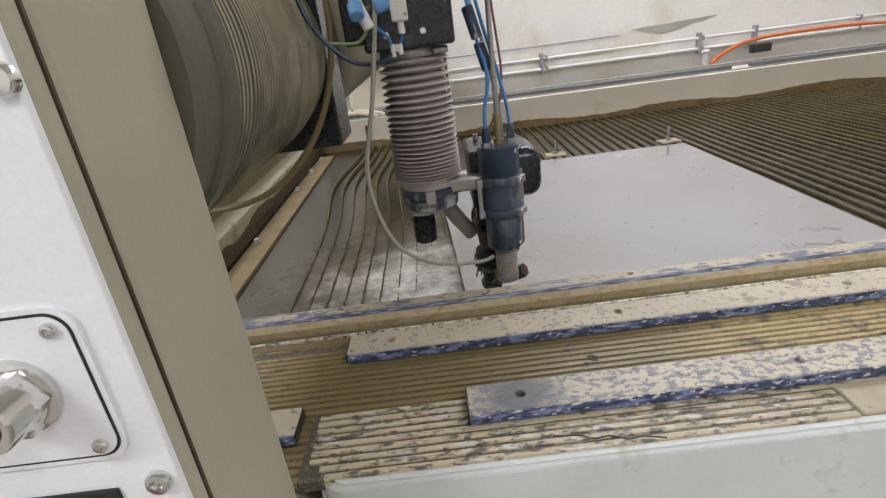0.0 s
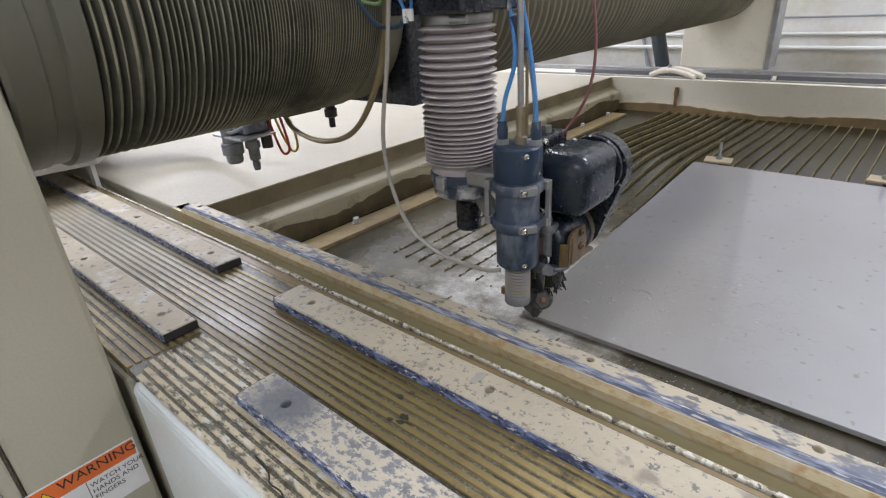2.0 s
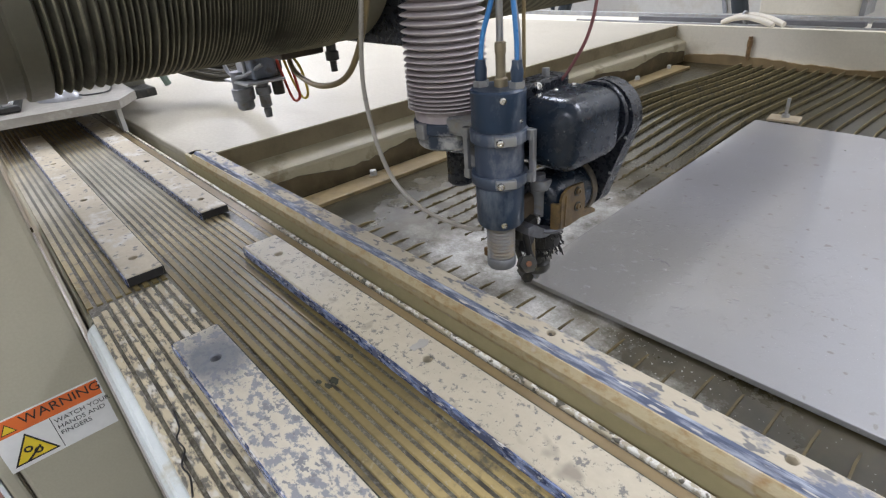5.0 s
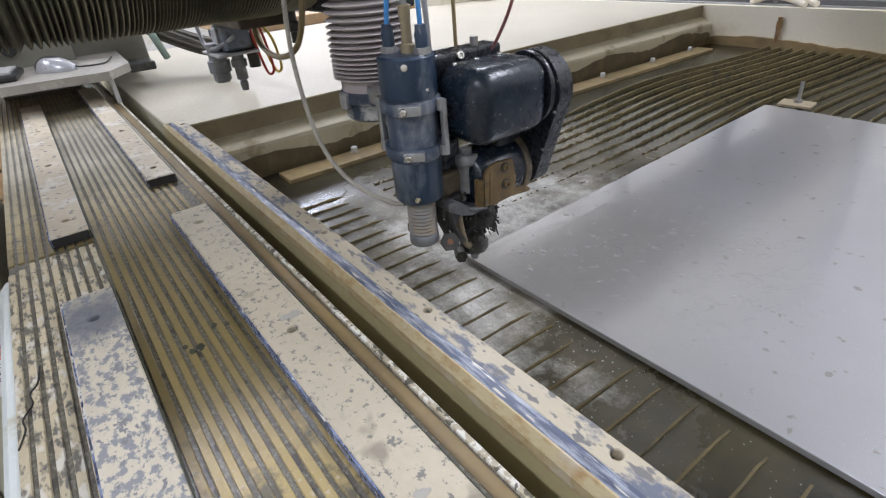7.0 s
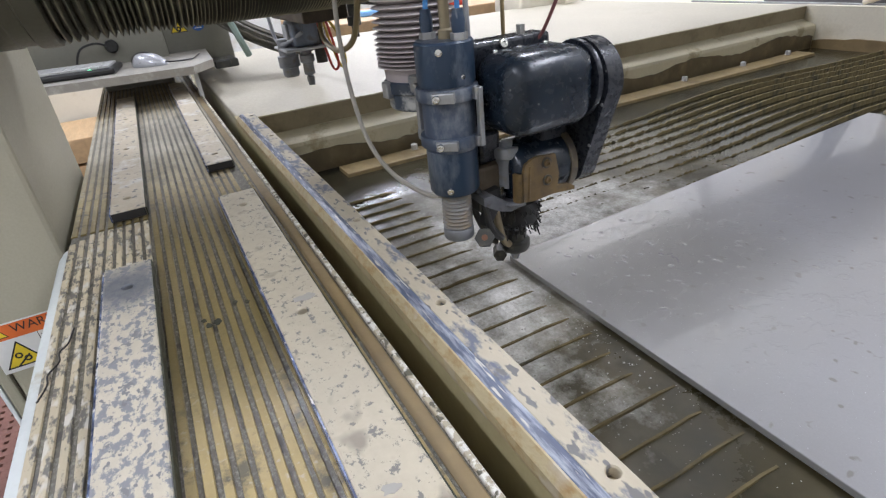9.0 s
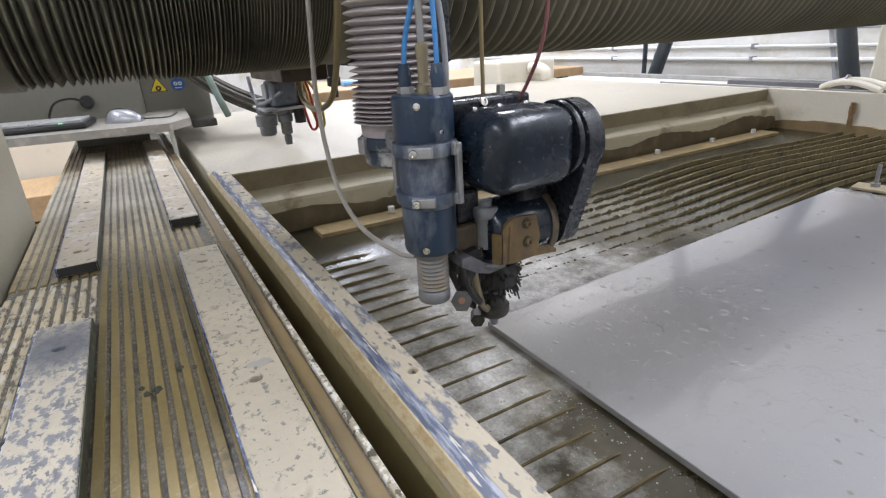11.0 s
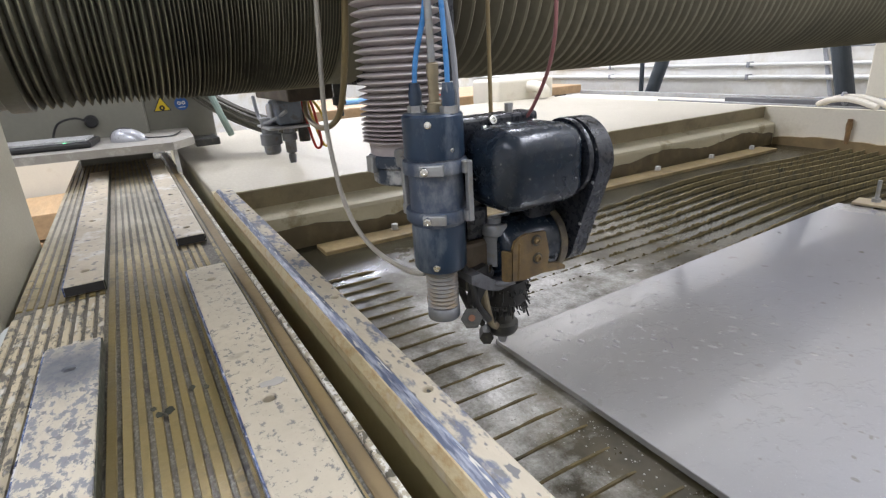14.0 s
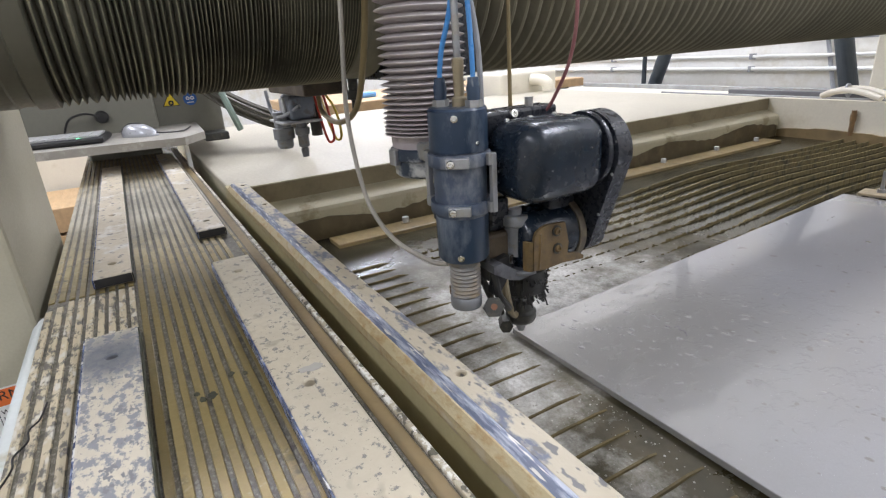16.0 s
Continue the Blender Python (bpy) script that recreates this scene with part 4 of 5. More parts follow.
part("drum_rim", lathe([(0.034, 0), (0.0415, 0), (0.0425, 0.002), (0.0425, 0.009), (0.0405, 0.0105), (0.034, 0.011)], pose(0.088, 0.957, 0.971, -90), 56), rim_ochre, drum, "ochre-stained end rim", True)
part("drum_arm", box(0.066, 0.108, 0.925, 0.969, 0.995, 1.035, 0.006), black_paint, head, "black wrist arm")
plate_pts = [(0.882, 0.9455), (0.883, 0.9838), (0.886, 0.9917), (0.893, 0.9956), (0.9025, 0.998), (0.929, 0.9956), (0.935, 0.970), (0.933, 0.955), (0.950, 0.953), (0.9595, 0.947), (0.9595, 0.9425), (0.926, 0.9455), (0.8985, 0.9435)]
rp = part("rusty_plate", extrude_x(plate_pts, 0.1285, 0.1325), rust_ochre, head, "rusty ochre bracket plate")


def bent_strip(line, z0, z1, thick):
    """A strip standing on edge along the (x, y) line."""
    bm = bmesh.new()
    sides = []
    for k, (x, y) in enumerate(line):
        d = Vector(line[min(k + 1, len(line) - 1)]) - Vector(line[max(k - 1, 0)])
        off = Vector((-d.y, d.x)).normalized() * thick / 2
        sides.append([bm.verts.new((x + g * off.x, y + g * off.y, z)) for g, z in ((-1, z0), (-1, z1), (1, z1), (1, z0))])
    for p, q in zip(sides, sides[1:]):
        for k in range(4):
            bm.faces.new((p[k], p[(k + 1) % 4], q[(k + 1) % 4], q[k]))
    bm.faces.new(sides[0][::-1]), bm.faces.new(sides[-1])
    bmesh.ops.recalc_face_normals(bm, faces=bm.faces)
    return bm


bend = [(0.1305, 0.882), (0.1292, 0.8795), (0.1270, 0.8778), (0.1240, 0.8770), (0.1215, 0.8768)]
part("plate_bend", bent_strip(bend, 0.9455, 0.981, 0.004), rust_ochre, rp, "bent rusty edge", True)
part("plate_lip", tube([(0.130, 0.886, 0.945), (0.127, 0.880, 0.943), (0.119, 0.874, 0.941), (0.106, 0.868, 0.942)], 0.0036, 10), yoke_grey, rp, "curled grey lip")
part("plate_rib", rod((0.1325, 0.890, 0.947), (0.1325, 0.892, 0.989), 0.0016, 8), rust_ochre, rp)
for sy, sz in ((0.9155, 0.988), (0.917, 0.966)):
    part("washer", lathe([(0.002, 0), (0.0066, 0), (0.0066, 0.0014), (0.002, 0.0014)], pose(0.1325, sy, sz, 0, 90), 20), nut_mat, rp)
    screw((0.1337, sy, sz), (1, 0, 0), 0.0046, rp, material=rust_ochre)
part("lower_yoke", extrude_x([(0.838, 0.958), (0.838, 0.948), (0.858, 0.936), (0.874, 0.931), (0.888, 0.932), (0.888, 0.940), (0.876, 0.941), (0.864, 0.949), (0.850, 0.959)], 0.080, 0.116), yoke_grey, head, "blue-grey cast curved yoke", True)
part("yoke_arm", box(0.050, 0.096, 0.835, 0.886, 0.956, 0.988, 0.005), manifold_mat, head, "brown grimy yoke block")
part("post_cap_block", box(0.050, 0.092, 0.850, 0.880, 0.989, 1.028, 0.005), black_paint, head)
part("pivot_post", lathe([(0.004, 0), (0.0135, 0), (0.0135, 0.036), (0.0165, 0.038), (0.0165, 0.047), (0.0145, 0.050), (0.0075, 0.050), (0.0075, 0.056), (0.004, 0.056)], pose(0.094, 0.886, 0.956), 28), grey_cast, head, "grey pivot post with cap", True)
bm = bmesh.new()
rb = random.Random(9)
for k in range(420):
    a, r = rb.uniform(0, 2 * math.pi), 0.022 + 0.010 * rb.random()
    x, y, z = 0.076 + r * math.cos(a), 0.908 + r * math.sin(a), 0.889 + rb.random() * 0.036
    rod((x, y, z), (x + 0.004 * math.cos(a), y + 0.004 * math.sin(a), z - 0.015 * rb.random() ** 2), 0.0011, 4, bm=bm)
brush = part("splash_brush", lathe([(0.008, 0), (0.024, 0), (0.031, 0.006), (0.031, 0.034), (0.024, 0.040), (0.008, 0.040)], pose(0.076, 0.908, 0.893), 32), plastic_black, head, "black frayed splash brush", True)
part("bristles", bm, plastic_black, brush)
part("nozzle_tube", lathe([(0.002, 0), (0.0045, 0), (0.009, 0.014), (0.0105, 0.022), (0.0105, 0.070), (0.002, 0.070)], pose(0.070, 0.911, 0.832), 24), grey_cast, head, "grey nozzle", True)
part("nozzle_foot", lathe([(0.004, 0), (0.010, 0.001), (0.018, 0.005), (0.0205, 0.010), (0.0205, 0.019), (0.016, 0.022), (0.016, 0.032), (0.012, 0.036), (0.004, 0.036)], pose(0.070, 0.911, 0.843), 28), nut_mat, head, "dark wet nozzle collar", True)
part("side_nut", rod((0.060, 0.892, 0.850), (0.082, 0.878, 0.852), 0.009, 6), nut_mat, head)
part("hex_nut", lathe([(0.004, 0), (0.012, 0.001), (0.0125, 0.003), (0.0125, 0.016), (0.012, 0.018), (0.004, 0.018)], pose(0.108, 0.840, 0.902, 60, 0, 60), 6), nut_mat, head, "dark hex nut")
part("nut_face", lathe([(0.001, 0), (0.0038, 0), (0.0038, 0.002), (0.001, 0.002)], pose(0.108, 0.840, 0.902, 60, 0, 60) @ pose(0, 0, 0.018), 20), orange_dull, head, "dull orange washer")
part("lever", extrude_x([(0.848, 0.958), (0.866, 0.962), (0.876, 0.952), (0.862, 0.930), (0.850, 0.912), (0.842, 0.918)], 0.096, 0.106), plastic_black, head, "black link lever")
part("link_hose", tube([(0.092, 0.842, 0.962), (0.104, 0.846, 0.940), (0.107, 0.850, 0.915), (0.098, 0.868, 0.892), (0.074, 0.890, 0.872)], 0.0050, 10), plastic_black, head, "black link hose")
part("link_hose", tube([(0.080, 0.838, 0.950), (0.090, 0.842, 0.925), (0.088, 0.856, 0.895), (0.070, 0.880, 0.868)], 0.0042, 10), nut_mat, head, "dark link hose")
part("link_block", box(0.080, 0.104, 0.838, 0.862, 0.934, 0.952, 0.003), nut_mat, head)
part("lever_clip", box(0.098, 0.108, 0.866, 0.872, 0.950, 0.962, 0.001), chrome, head)
part("jet_tube", tube([(0.100, 0.862, 0.945), (0.098, 0.866, 0.918), (0.088, 0.880, 0.880), (0.078, 0.896, 0.862)], 0.0050), brass, head)
part("abrasive_hose", tube([(-0.005, 0.845, 1.060), (0.012, 0.858, 1.020), (0.040, 0.872, 0.975)], 0.013, 14), bellow_small, head, "grey abrasive hose")
part("rear_sensor", rod((-0.040, 0.872, 0.972), (-0.040, 0.872, 1.022), 0.020, 24, bevel=0.003), black_paint, head)

# fittings and hoses on top of the head
for fx, fy in ((0.073, 0.806), (0.112, 0.822)):
    part("hex_fitting", rod((fx, fy, 1.136), (fx, fy, 1.143), 0.009, 6), zinc, head)
    part("push_fitting", lathe([(0.003, 0), (0.0065, 0), (0.0072, 0.012), (0.006, 0.016), (0.0055, 0.022), (0.003, 0.022)], pose(fx, fy, 1.143), 20), navy, head, "", True)
part("steel_line", rod((0.093, 0.817, 1.135), (0.093, 0.812, 1.60), 0.0038, 14), zinc, head, "steel water line")
part("line_collar", lathe([(0.003, 0), (0.0078, 0), (0.0078, 0.008), (0.0055, 0.010), (0.0055, 0.034), (0.0062, 0.036), (0.0062, 0.046), (0.003, 0.048)], pose(0.093, 0.8168, 1.1365), 20), brass, head, "dull brass line fitting", True)
part("air_tube", tube([(0.073, 0.806, 1.160), (0.075, 0.809, 1.19), (0.084, 0.818, 1.24), (0.070, 0.826, 1.31), (0.055, 0.83, 1.42), (0.045, 0.835, 1.60)], 0.0028), blue_tube, head, "blue air tube")
part("air_tube", tube([(0.112, 0.822, 1.160), (0.110, 0.823, 1.19), (0.101, 0.826, 1.24), (0.084, 0.830, 1.31), (0.065, 0.835, 1.42), (0.055, 0.84, 1.60)], 0.0026), blue_tube, head, "blue air tube")
part("cable", tube([(0.102, 0.838, 1.13), (0.098, 0.838, 1.20), (0.084, 0.832, 1.28), (0.066, 0.83, 1.36), (0.05, 0.83, 1.6)], 0.003), plastic_grey, head, "grey cable")
for z0, z1 in ((1.245, 1.285), (1.29, 1.335)):
    t0, t1 = Vector((0.088 - (z0 - 1.24) * 0.25, 0.828, z0)), Vector((0.088 - (z1 - 1.24) * 0.25, 0.829, z1))
    part("inline_connector", rod(t0, t1, 0.0085, 20, bevel=0.002), navy, head, "navy inline connector")
part("drain_tube", tube([(-0.045, 0.762, 1.60), (-0.052, 0.762, 1.40), (-0.078, 0.765, 1.25), (-0.108, 0.768, 1.12), (-0.085, 0.772, 1.015), (-0.030, 0.780, 0.968), (0.040, 0.795, 0.953), (0.068, 0.805, 0.955)], 0.0031, 12), clear_tube, head, "milky drain tube")
part("ochre_rod", tube([(0.030, 0.930, 1.110), (0.029, 0.930, 1.25), (0.026, 0.930, 1.60)], 0.0025), brown_tube, head, "ochre hose")
part("red_hose", tube([(0.076, 0.945, 1.115), (0.088, 0.948, 1.130), (0.113, 0.950, 1.175), (0.122, 0.950, 1.232), (0.115, 0.945, 1.32), (0.09, 0.93, 1.60)], 0.0021), red_tube, head, "dull red hose")

# air valves on the slide box
valves = part("valve_block", box(-0.040, -0.018, 0.755, 0.774, 1.325, 1.365, 0.003), plastic_white, head, "white air valve block")
for vz in (1.333, 1.357):
    screw((-0.021, 0.7548, vz), (0, -1, 0), 0.002, valves, material=plastic_grey)
part("valve_neck", rod((-0.029, 0.764, 1.365), (-0.029, 0.764, 1.382), 0.006), plastic_white, valves)
part("valve_neck", rod((-0.029, 0.764, 1.310), (-0.029, 0.764, 1.325), 0.005), plastic_white, valves)
part("valve_knob", rod((-0.040, 0.764, 1.350), (-0.060, 0.762, 1.346), 0.010, 20, bevel=0.002), light_blue, valves, "light blue knob")
side_valve = part("side_valve", rod((-0.090, 0.765, 1.372), (-0.070, 0.762, 1.320), 0.008, 14, bevel=0.002), plastic_white, head, "white air fitting")
part("side_knob", rod((-0.085, 0.762, 1.352), (-0.082, 0.748, 1.336), 0.010, 20, bevel=0.002), light_blue, side_valve, "light blue knob")
for vx in (-0.044, -0.034, -0.038):
    part("cable_tip", rod((vx, 0.768, 1.288 - abs(vx + 0.038)), (vx, 0.768, 1.298), 0.0035, 10), plastic_white, head)
part("valve_tube", tube([(-0.044, 0.768, 1.296), (-0.050, 0.765, 1.31), (-0.066, 0.763, 1.325)], 0.002), blue_tube, head)
part("valve_tube", tube([(-0.034, 0.768, 1.296), (-0.030, 0.766, 1.305), (-0.029, 0.764, 1.312)], 0.002), blue_tube, head)
part("green_wire", tube([(-0.070, 0.764, 1.325), (-0.090, 0.770, 1.306), (-0.130, 0.775, 1.310)], 0.0022), green_wire, head)
part("loop_hose", tube([(-0.155, 0.79, 1.60), (-0.165, 0.785, 1.42), (-0.150, 0.775, 1.34), (-0.105, 0.770, 1.285), (-0.060, 0.768, 1.278), (-0.042, 0.768, 1.290)], 0.003), slate_hose, head, "slate blue hose loop")
part("valve_tube", tube([(-0.029, 0.764, 1.380), (-0.029, 0.766, 1.45), (-0.02, 0.78, 1.60)], 0.003), blue_tube, head)
part("valve_tube", tube([(-0.090, 0.765, 1.370), (-0.098, 0.768, 1.40), (-0.09, 0.78, 1.60)], 0.003), blue_tube, head)
part("ochre_hose_loop", tube([(-0.120, 0.82, 1.60), (-0.128, 0.82, 1.40), (-0.138, 0.825, 1.29), (-0.180, 0.83, 1.19), (-0.260, 0.84, 1.110), (-0.355, 0.84, 1.083), (-0.450, 0.845, 1.098), (-0.50, 0.86, 1.14)], 0.0048, 12), brown_tube, head, "ochre hose loop under the bridge")

# ---- second head under the bridge ----
spare = thing("spare_valve_head", (-0.62, 0.86, 1.15), "grey spare cutting valve hanging under the bridge with loose wires", "valve")
part("hanger", box(-0.66, -0.40, 0.80, 0.885, 1.128, 1.168, 0.004), manifold_mat, spare, "brown grimy hanger beam")
part("bracket_plate", box(-0.690, -0.575, 0.798, 0.885, 1.064, 1.069, 0.0015), bracket_grey, spare, "pale zinc bracket plate")
part("hanger_bolt", lathe([(0.003, 0), (0.006, 0), (0.006, 0.018), (0.012, 0.020), (0.012, 0.034), (0.009, 0.036), (0.009, 0.085), (0.003, 0.085)], pose(-0.375, 0.885, 1.098), 16), nut_mat, spare, "", True)
part("valve_body", box(-0.665, -0.590, 0.822, 0.878, 1.0695, 1.122, 0.008, 3), valve_blue, spare, "grey cast valve body")
part("blue_tag", box(-0.652, -0.62, 0.815, 0.824, 1.078, 1.115, 0.003), bracket_grey, spare, "pale tag plate")
part("nozzle", lathe([(0.003, 0), (0.007, 0.0), (0.0085, 0.012), (0.0085, 0.018), (0.006, 0.021), (0.012, 0.024), (0.012, 0.048), (0.016, 0.050), (0.016, 0.064), (0.012, 0.066), (0.012, 0.088), (0.003, 0.088)], pose(-0.622, 0.850, 0.986), 24), grey_cast, spare, "grey stepped nozzle", True)
part("side_cylinder", lathe([(0.003, 0), (0.014, 0.001), (0.018, 0.006), (0.018, 0.020), (0.023, 0.022), (0.023, 0.045), (0.018, 0.047), (0.018, 0.080), (0.003, 0.080)], pose(-0.645, 0.815, 1.006), 24), grey_cast, spare, "", True)
part("side_cylinder", lathe([(0.003, 0), (0.012, 0.001), (0.013, 0.05), (0.017, 0.052), (0.017, 0.07), (0.003, 0.07)], pose(-0.612, 0.88, 1.030), 20), nut_mat, spare, "", True)
part("wire", tube([(-0.60, 0.88, 1.12), (-0.585, 0.885, 1.06), (-0.575, 0.892, 1.02), (-0.56, 0.90, 1.03), (-0.565, 0.895, 1.09), (-0.58, 0.89, 1.13)], 0.0028), red_wire, spare, "red wire")
part("wire", tube([(-0.595, 0.89, 1.13), (-0.575, 0.895, 1.07), (-0.56, 0.905, 1.025), (-0.545, 0.912, 1.035), (-0.548, 0.905, 1.09), (-0.58, 0.89, 1.13)], 0.0028), yellow_wire, spare, "ochre wire")
part("wire", tube([(-0.69, 0.80, 1.13), (-0.66, 0.80, 1.085), (-0.62, 0.81, 1.078), (-0.58, 0.84, 1.10)], 0.004), plastic_grey, spare)

# ---- clamps on the sheet ----
for cx, cy, rot in ((0.035, 2.012, 8), (0.444, 2.020, -4), (0.874, 2.006, 6)):
    c = thing("hold_down_clamp", (cx, cy, 0.8045), "small tan steel clamp with a stud holding the sheet", "clamp", "clamps on the sheet")
    part("plate", box(-0.038, 0.038, -0.028, 0.028, 0, 0.006, 0.001, m=pose(cx, cy, 0.8050, 0, 0, rot)), clamp_mat, c)
    part("stud", rod((cx, cy + 0.005, 0.76), (cx, cy + 0.005, 0.862), 0.0045, 10), zinc, c)
    part("nut", rod((cx, cy + 0.005, 0.811), (cx, cy + 0.005, 0.819), 0.010, 6), zinc, c)

# pencil marks on the sheet: plain bars
marks = thing("chalk_marks", (0.8, 1.02, 0.8048), "dark handwritten bars on the grey sheet", "marking")
rm = random.Random(3)
for row, (mx, my, n) in enumerate(((0.775, 1.075, 5), (0.695, 1.005, 7))):
    for k in range(n):
        part("mark", box(-0.0012, 0.0012, -0.012, 0.012, 0, 0.0003, m=pose(mx + k * 0.018, my + rm.uniform(-0.006, 0.006) - k * 0.002, 0.8047, 0, 0, rm.uniform(-60, 60))), ink_soft, marks)
for k in range(5):
    part("mark", box(-0.001, 0.001, -0.004, 0.004, 0, 0.0003, m=pose(0.150 + k * 0.007, 1.114 + rm.uniform(-0.008, 0.008), 0.8047, 0, 0, rm.uniform(-80, 80))), ink_soft, marks)

# ---- control panel ----
PY = 0.2318
for px, pz in ((-0.1775, 1.099), (-0.172, 1.314), (-0.54, 1.099), (-0.54, 1.314)):
    screw((px, PY, pz), (0, -1, 0), 0.0075, col, "panel_screw")


def rounded(x0, x1, z0, z1, r, y0, y1, seg=6):
    pts = []
    for cx, cz, a0 in ((x1 - r, z1 - r, 0), (x0 + r, z1 - r, 90), (x0 + r, z0 + r, 180), (x1 - r, z0 + r, 270)):
        pts += [(cx + r * math.cos(radians(a0 + 90 * k / seg)), cz + r * math.sin(radians(a0 + 90 * k / seg))) for k in range(seg + 1)]
    return extrude_y(pts, y0, y1)


inset = part("connector_plate", rounded(-0.36, -0.184, 1.119, 1.213, 0.014, 0.2300, 0.2322), panel_white, col, "white plate with black border line")
part("border_groove", rounded(-0.357, -0.187, 1.122, 1.210, 0.012, 0.2296, 0.2302), ink, inset, "black border line")
part("plate_field", rounded(-0.3555, -0.1885, 1.1235, 1.2085, 0.011, 0.2291, 0.2298), panel_white, inset)
for sx, sz in ((-0.197, 1.201), (-0.198, 1.130), (-0.345, 1.201), (-0.345, 1.130)):
    screw((sx, 0.2291, sz), (0, -1, 0), 0.0042, inset)
gland = part("cable_gland", lathe([(0.008, 0), (0.021, 0), (0.021, 0.004), (0.0175, 0.005), (0.0175, 0.014), (0.0155, 0.017), (0.0155, 0.026), (0.014, 0.028), (0.008, 0.028)], pose(-0.226, 0.229, 1.167, 90), 32), chrome, inset, "chrome connector with black bore", True)
part("gland_nut", lathe([(0.016, 0), (0.0195, 0.001), (0.0195, 0.009), (0.016, 0.010)], pose(-0.226, 0.224, 1.167, 90), 6), chrome, gland)
part("bore", lathe([(0.001, 0), (0.0095, 0), (0.0095, 0.002), (0.001, 0.002)], pose(-0.226, 0.2015, 1.167, 90), 24), plastic_black, gland)
part("display_bezel", box(-0.50, -0.2015, 0.2298, 0.2322, 0.96, 1.0975, 0.001), plastic_black, col, "black display bezel")
part("dial_plate", lathe([(0.001, 0), (0.052, 0), (0.053, 0.0006), (0.053, 0.0016), (0.001, 0.0016)], pose(-0.271, 0.2298, 1.030, 90), 56), panel_white, col, "white round dial plate", True)
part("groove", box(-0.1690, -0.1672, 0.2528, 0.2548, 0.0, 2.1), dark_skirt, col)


# ---- warning label on the column ----
def lettering(name, body, size, m, material, parent):
    cu = bpy.data.curves.new(name, "FONT")
    cu.body, cu.size, cu.extrude, cu.align_x, cu.align_y = body, size, 0.0001, "LEFT", "BOTTOM"
    src = new(name + "_curve", cu)
    me = bpy.data.meshes.new_from_object(src.evaluated_get(bpy.context.evaluated_depsgraph_get()))
    bpy.data.objects.remove(src)
    me.transform(m)
    me.materials.clear()
    me.materials.append(material)
    ob = new(name, me)
    ob.parent = parent
    ob.matrix_parent_inverse = Matrix.Translation(-parent.location)
    return ob


FX = -0.1668
sign = tagged(part("warning_label", box(FX - 0.0002, FX + 0.0004, 0.250, 0.364, 0.774, 0.848), label_white), "orange and white printed warning label stuck on the column", "warning label")
sign_m = Matrix(((0, 0, 1, FX + 0.0007), (1, 0, 0, 0), (0, 1, 0, 0), (0, 0, 0, 1)))
part("header", box(FX + 0.0004, FX + 0.0006, 0.252, 0.362, 0.824, 0.846), orange, sign, "orange header")
lettering("header_text", "WARNING", 0.0172, sign_m @ pose(0.2805, 0.8285, 0), ink, sign)
part("divider", box(FX + 0.0004, FX + 0.0006, 0.3045, 0.3053, 0.777, 0.823), ink, sign)
for k, line in enumerate(("WATCH YOUR", "HANDS AND", "FINGERS")):
    lettering("text", line, 0.0088, sign_m @ pose(0.3075, 0.811 - 0.0095 * k, 0), ink, sign)


def tri_x(x0, x1, cy, cz, s, r=0.0):
    return extrude_x([(cy - s, cz - s * 0.58), (cy + s, cz - s * 0.58), (cy, cz + s * 1.15)], x0, x1)


part("triangle", tri_x(FX + 0.0004, FX + 0.0007, 0.278, 0.793, 0.023), ink, sign)
part("triangle", tri_x(FX + 0.0007, FX + 0.0009, 0.278, 0.7932, 0.0195), yellow, sign, "yellow hazard triangle")
for gy, gz, gr in ((0.274, 0.797, 0.0045), (0.282, 0.790, 0.0045)):
    part("gear_symbol", lathe([(gr * 0.5, 0), (gr, 0), (gr, 0.0002), (gr * 0.5, 0.0002)], pose(FX + 0.0009, gy, gz, 0, 90), 20, closed=False), ink, sign)
part("gear_symbol", box(-0.001, 0.001, -0.011, 0.011, -0.001, 0.001, m=pose(FX + 0.0010, 0.277, 0.7885, 40)), ink, sign)
part("triangle", tri_x(FX + 0.0006, FX + 0.0008, 0.267, 0.8325, 0.008), ink, sign)
part("triangle", tri_x(FX + 0.0008, FX + 0.0009, 0.267, 0.8326, 0.0064), yellow, sign)

# ---- console, desk and things on it ----
console = thing("operator_console", (-1.4, 0.4, 0), "grey operator console behind the desk shelf", "console")
part("body", box(-1.62, -1.30, -0.10, 0.605, 1.0, 1.45, 0.006), console_grey, console)
part("side_panel", box(-1.66, -1.36, 0.606, 0.80, 0.975, 1.30, 0.004), console_grey, console)
part("stand", box(-1.60, -1.40, 0.40, 0.60, 0.0, 1.0, 0.004), console_grey, console)
part("socket", lathe([(0.004, 0), (0.018, 0), (0.018, 0.012), (0.014, 0.02), (0.004, 0.02)], pose(-1.30, 0.462, 1.071, 0, 90), 24), plastic_black, console, "black round socket", True)
part("socket_cable", tube([(-1.282, 0.455, 1.073), (-1.27, 0.425, 1.085), (-1.265, 0.385, 1.075), (-1.27, 0.365, 1.04), (-1.25, 0.37, 1.03)], 0.003), plastic_black, console)
part("sticker_gear", lathe([(0.003, 0), (0.008, 0), (0.008, 0.0006), (0.003, 0.0006)], pose(-1.3586, 0.655, 1.088, 0, 90), 16, closed=False), ink, console)
part("sticker_edge", tri_x(-1.3597, -1.3592, 0.655, 1.093, 0.0255), ink, console)
part("hazard_sticker", tri_x(-1.3595, -1.3585, 0.655, 1.093, 0.022), yellow, console, "yellow hazard sticker")
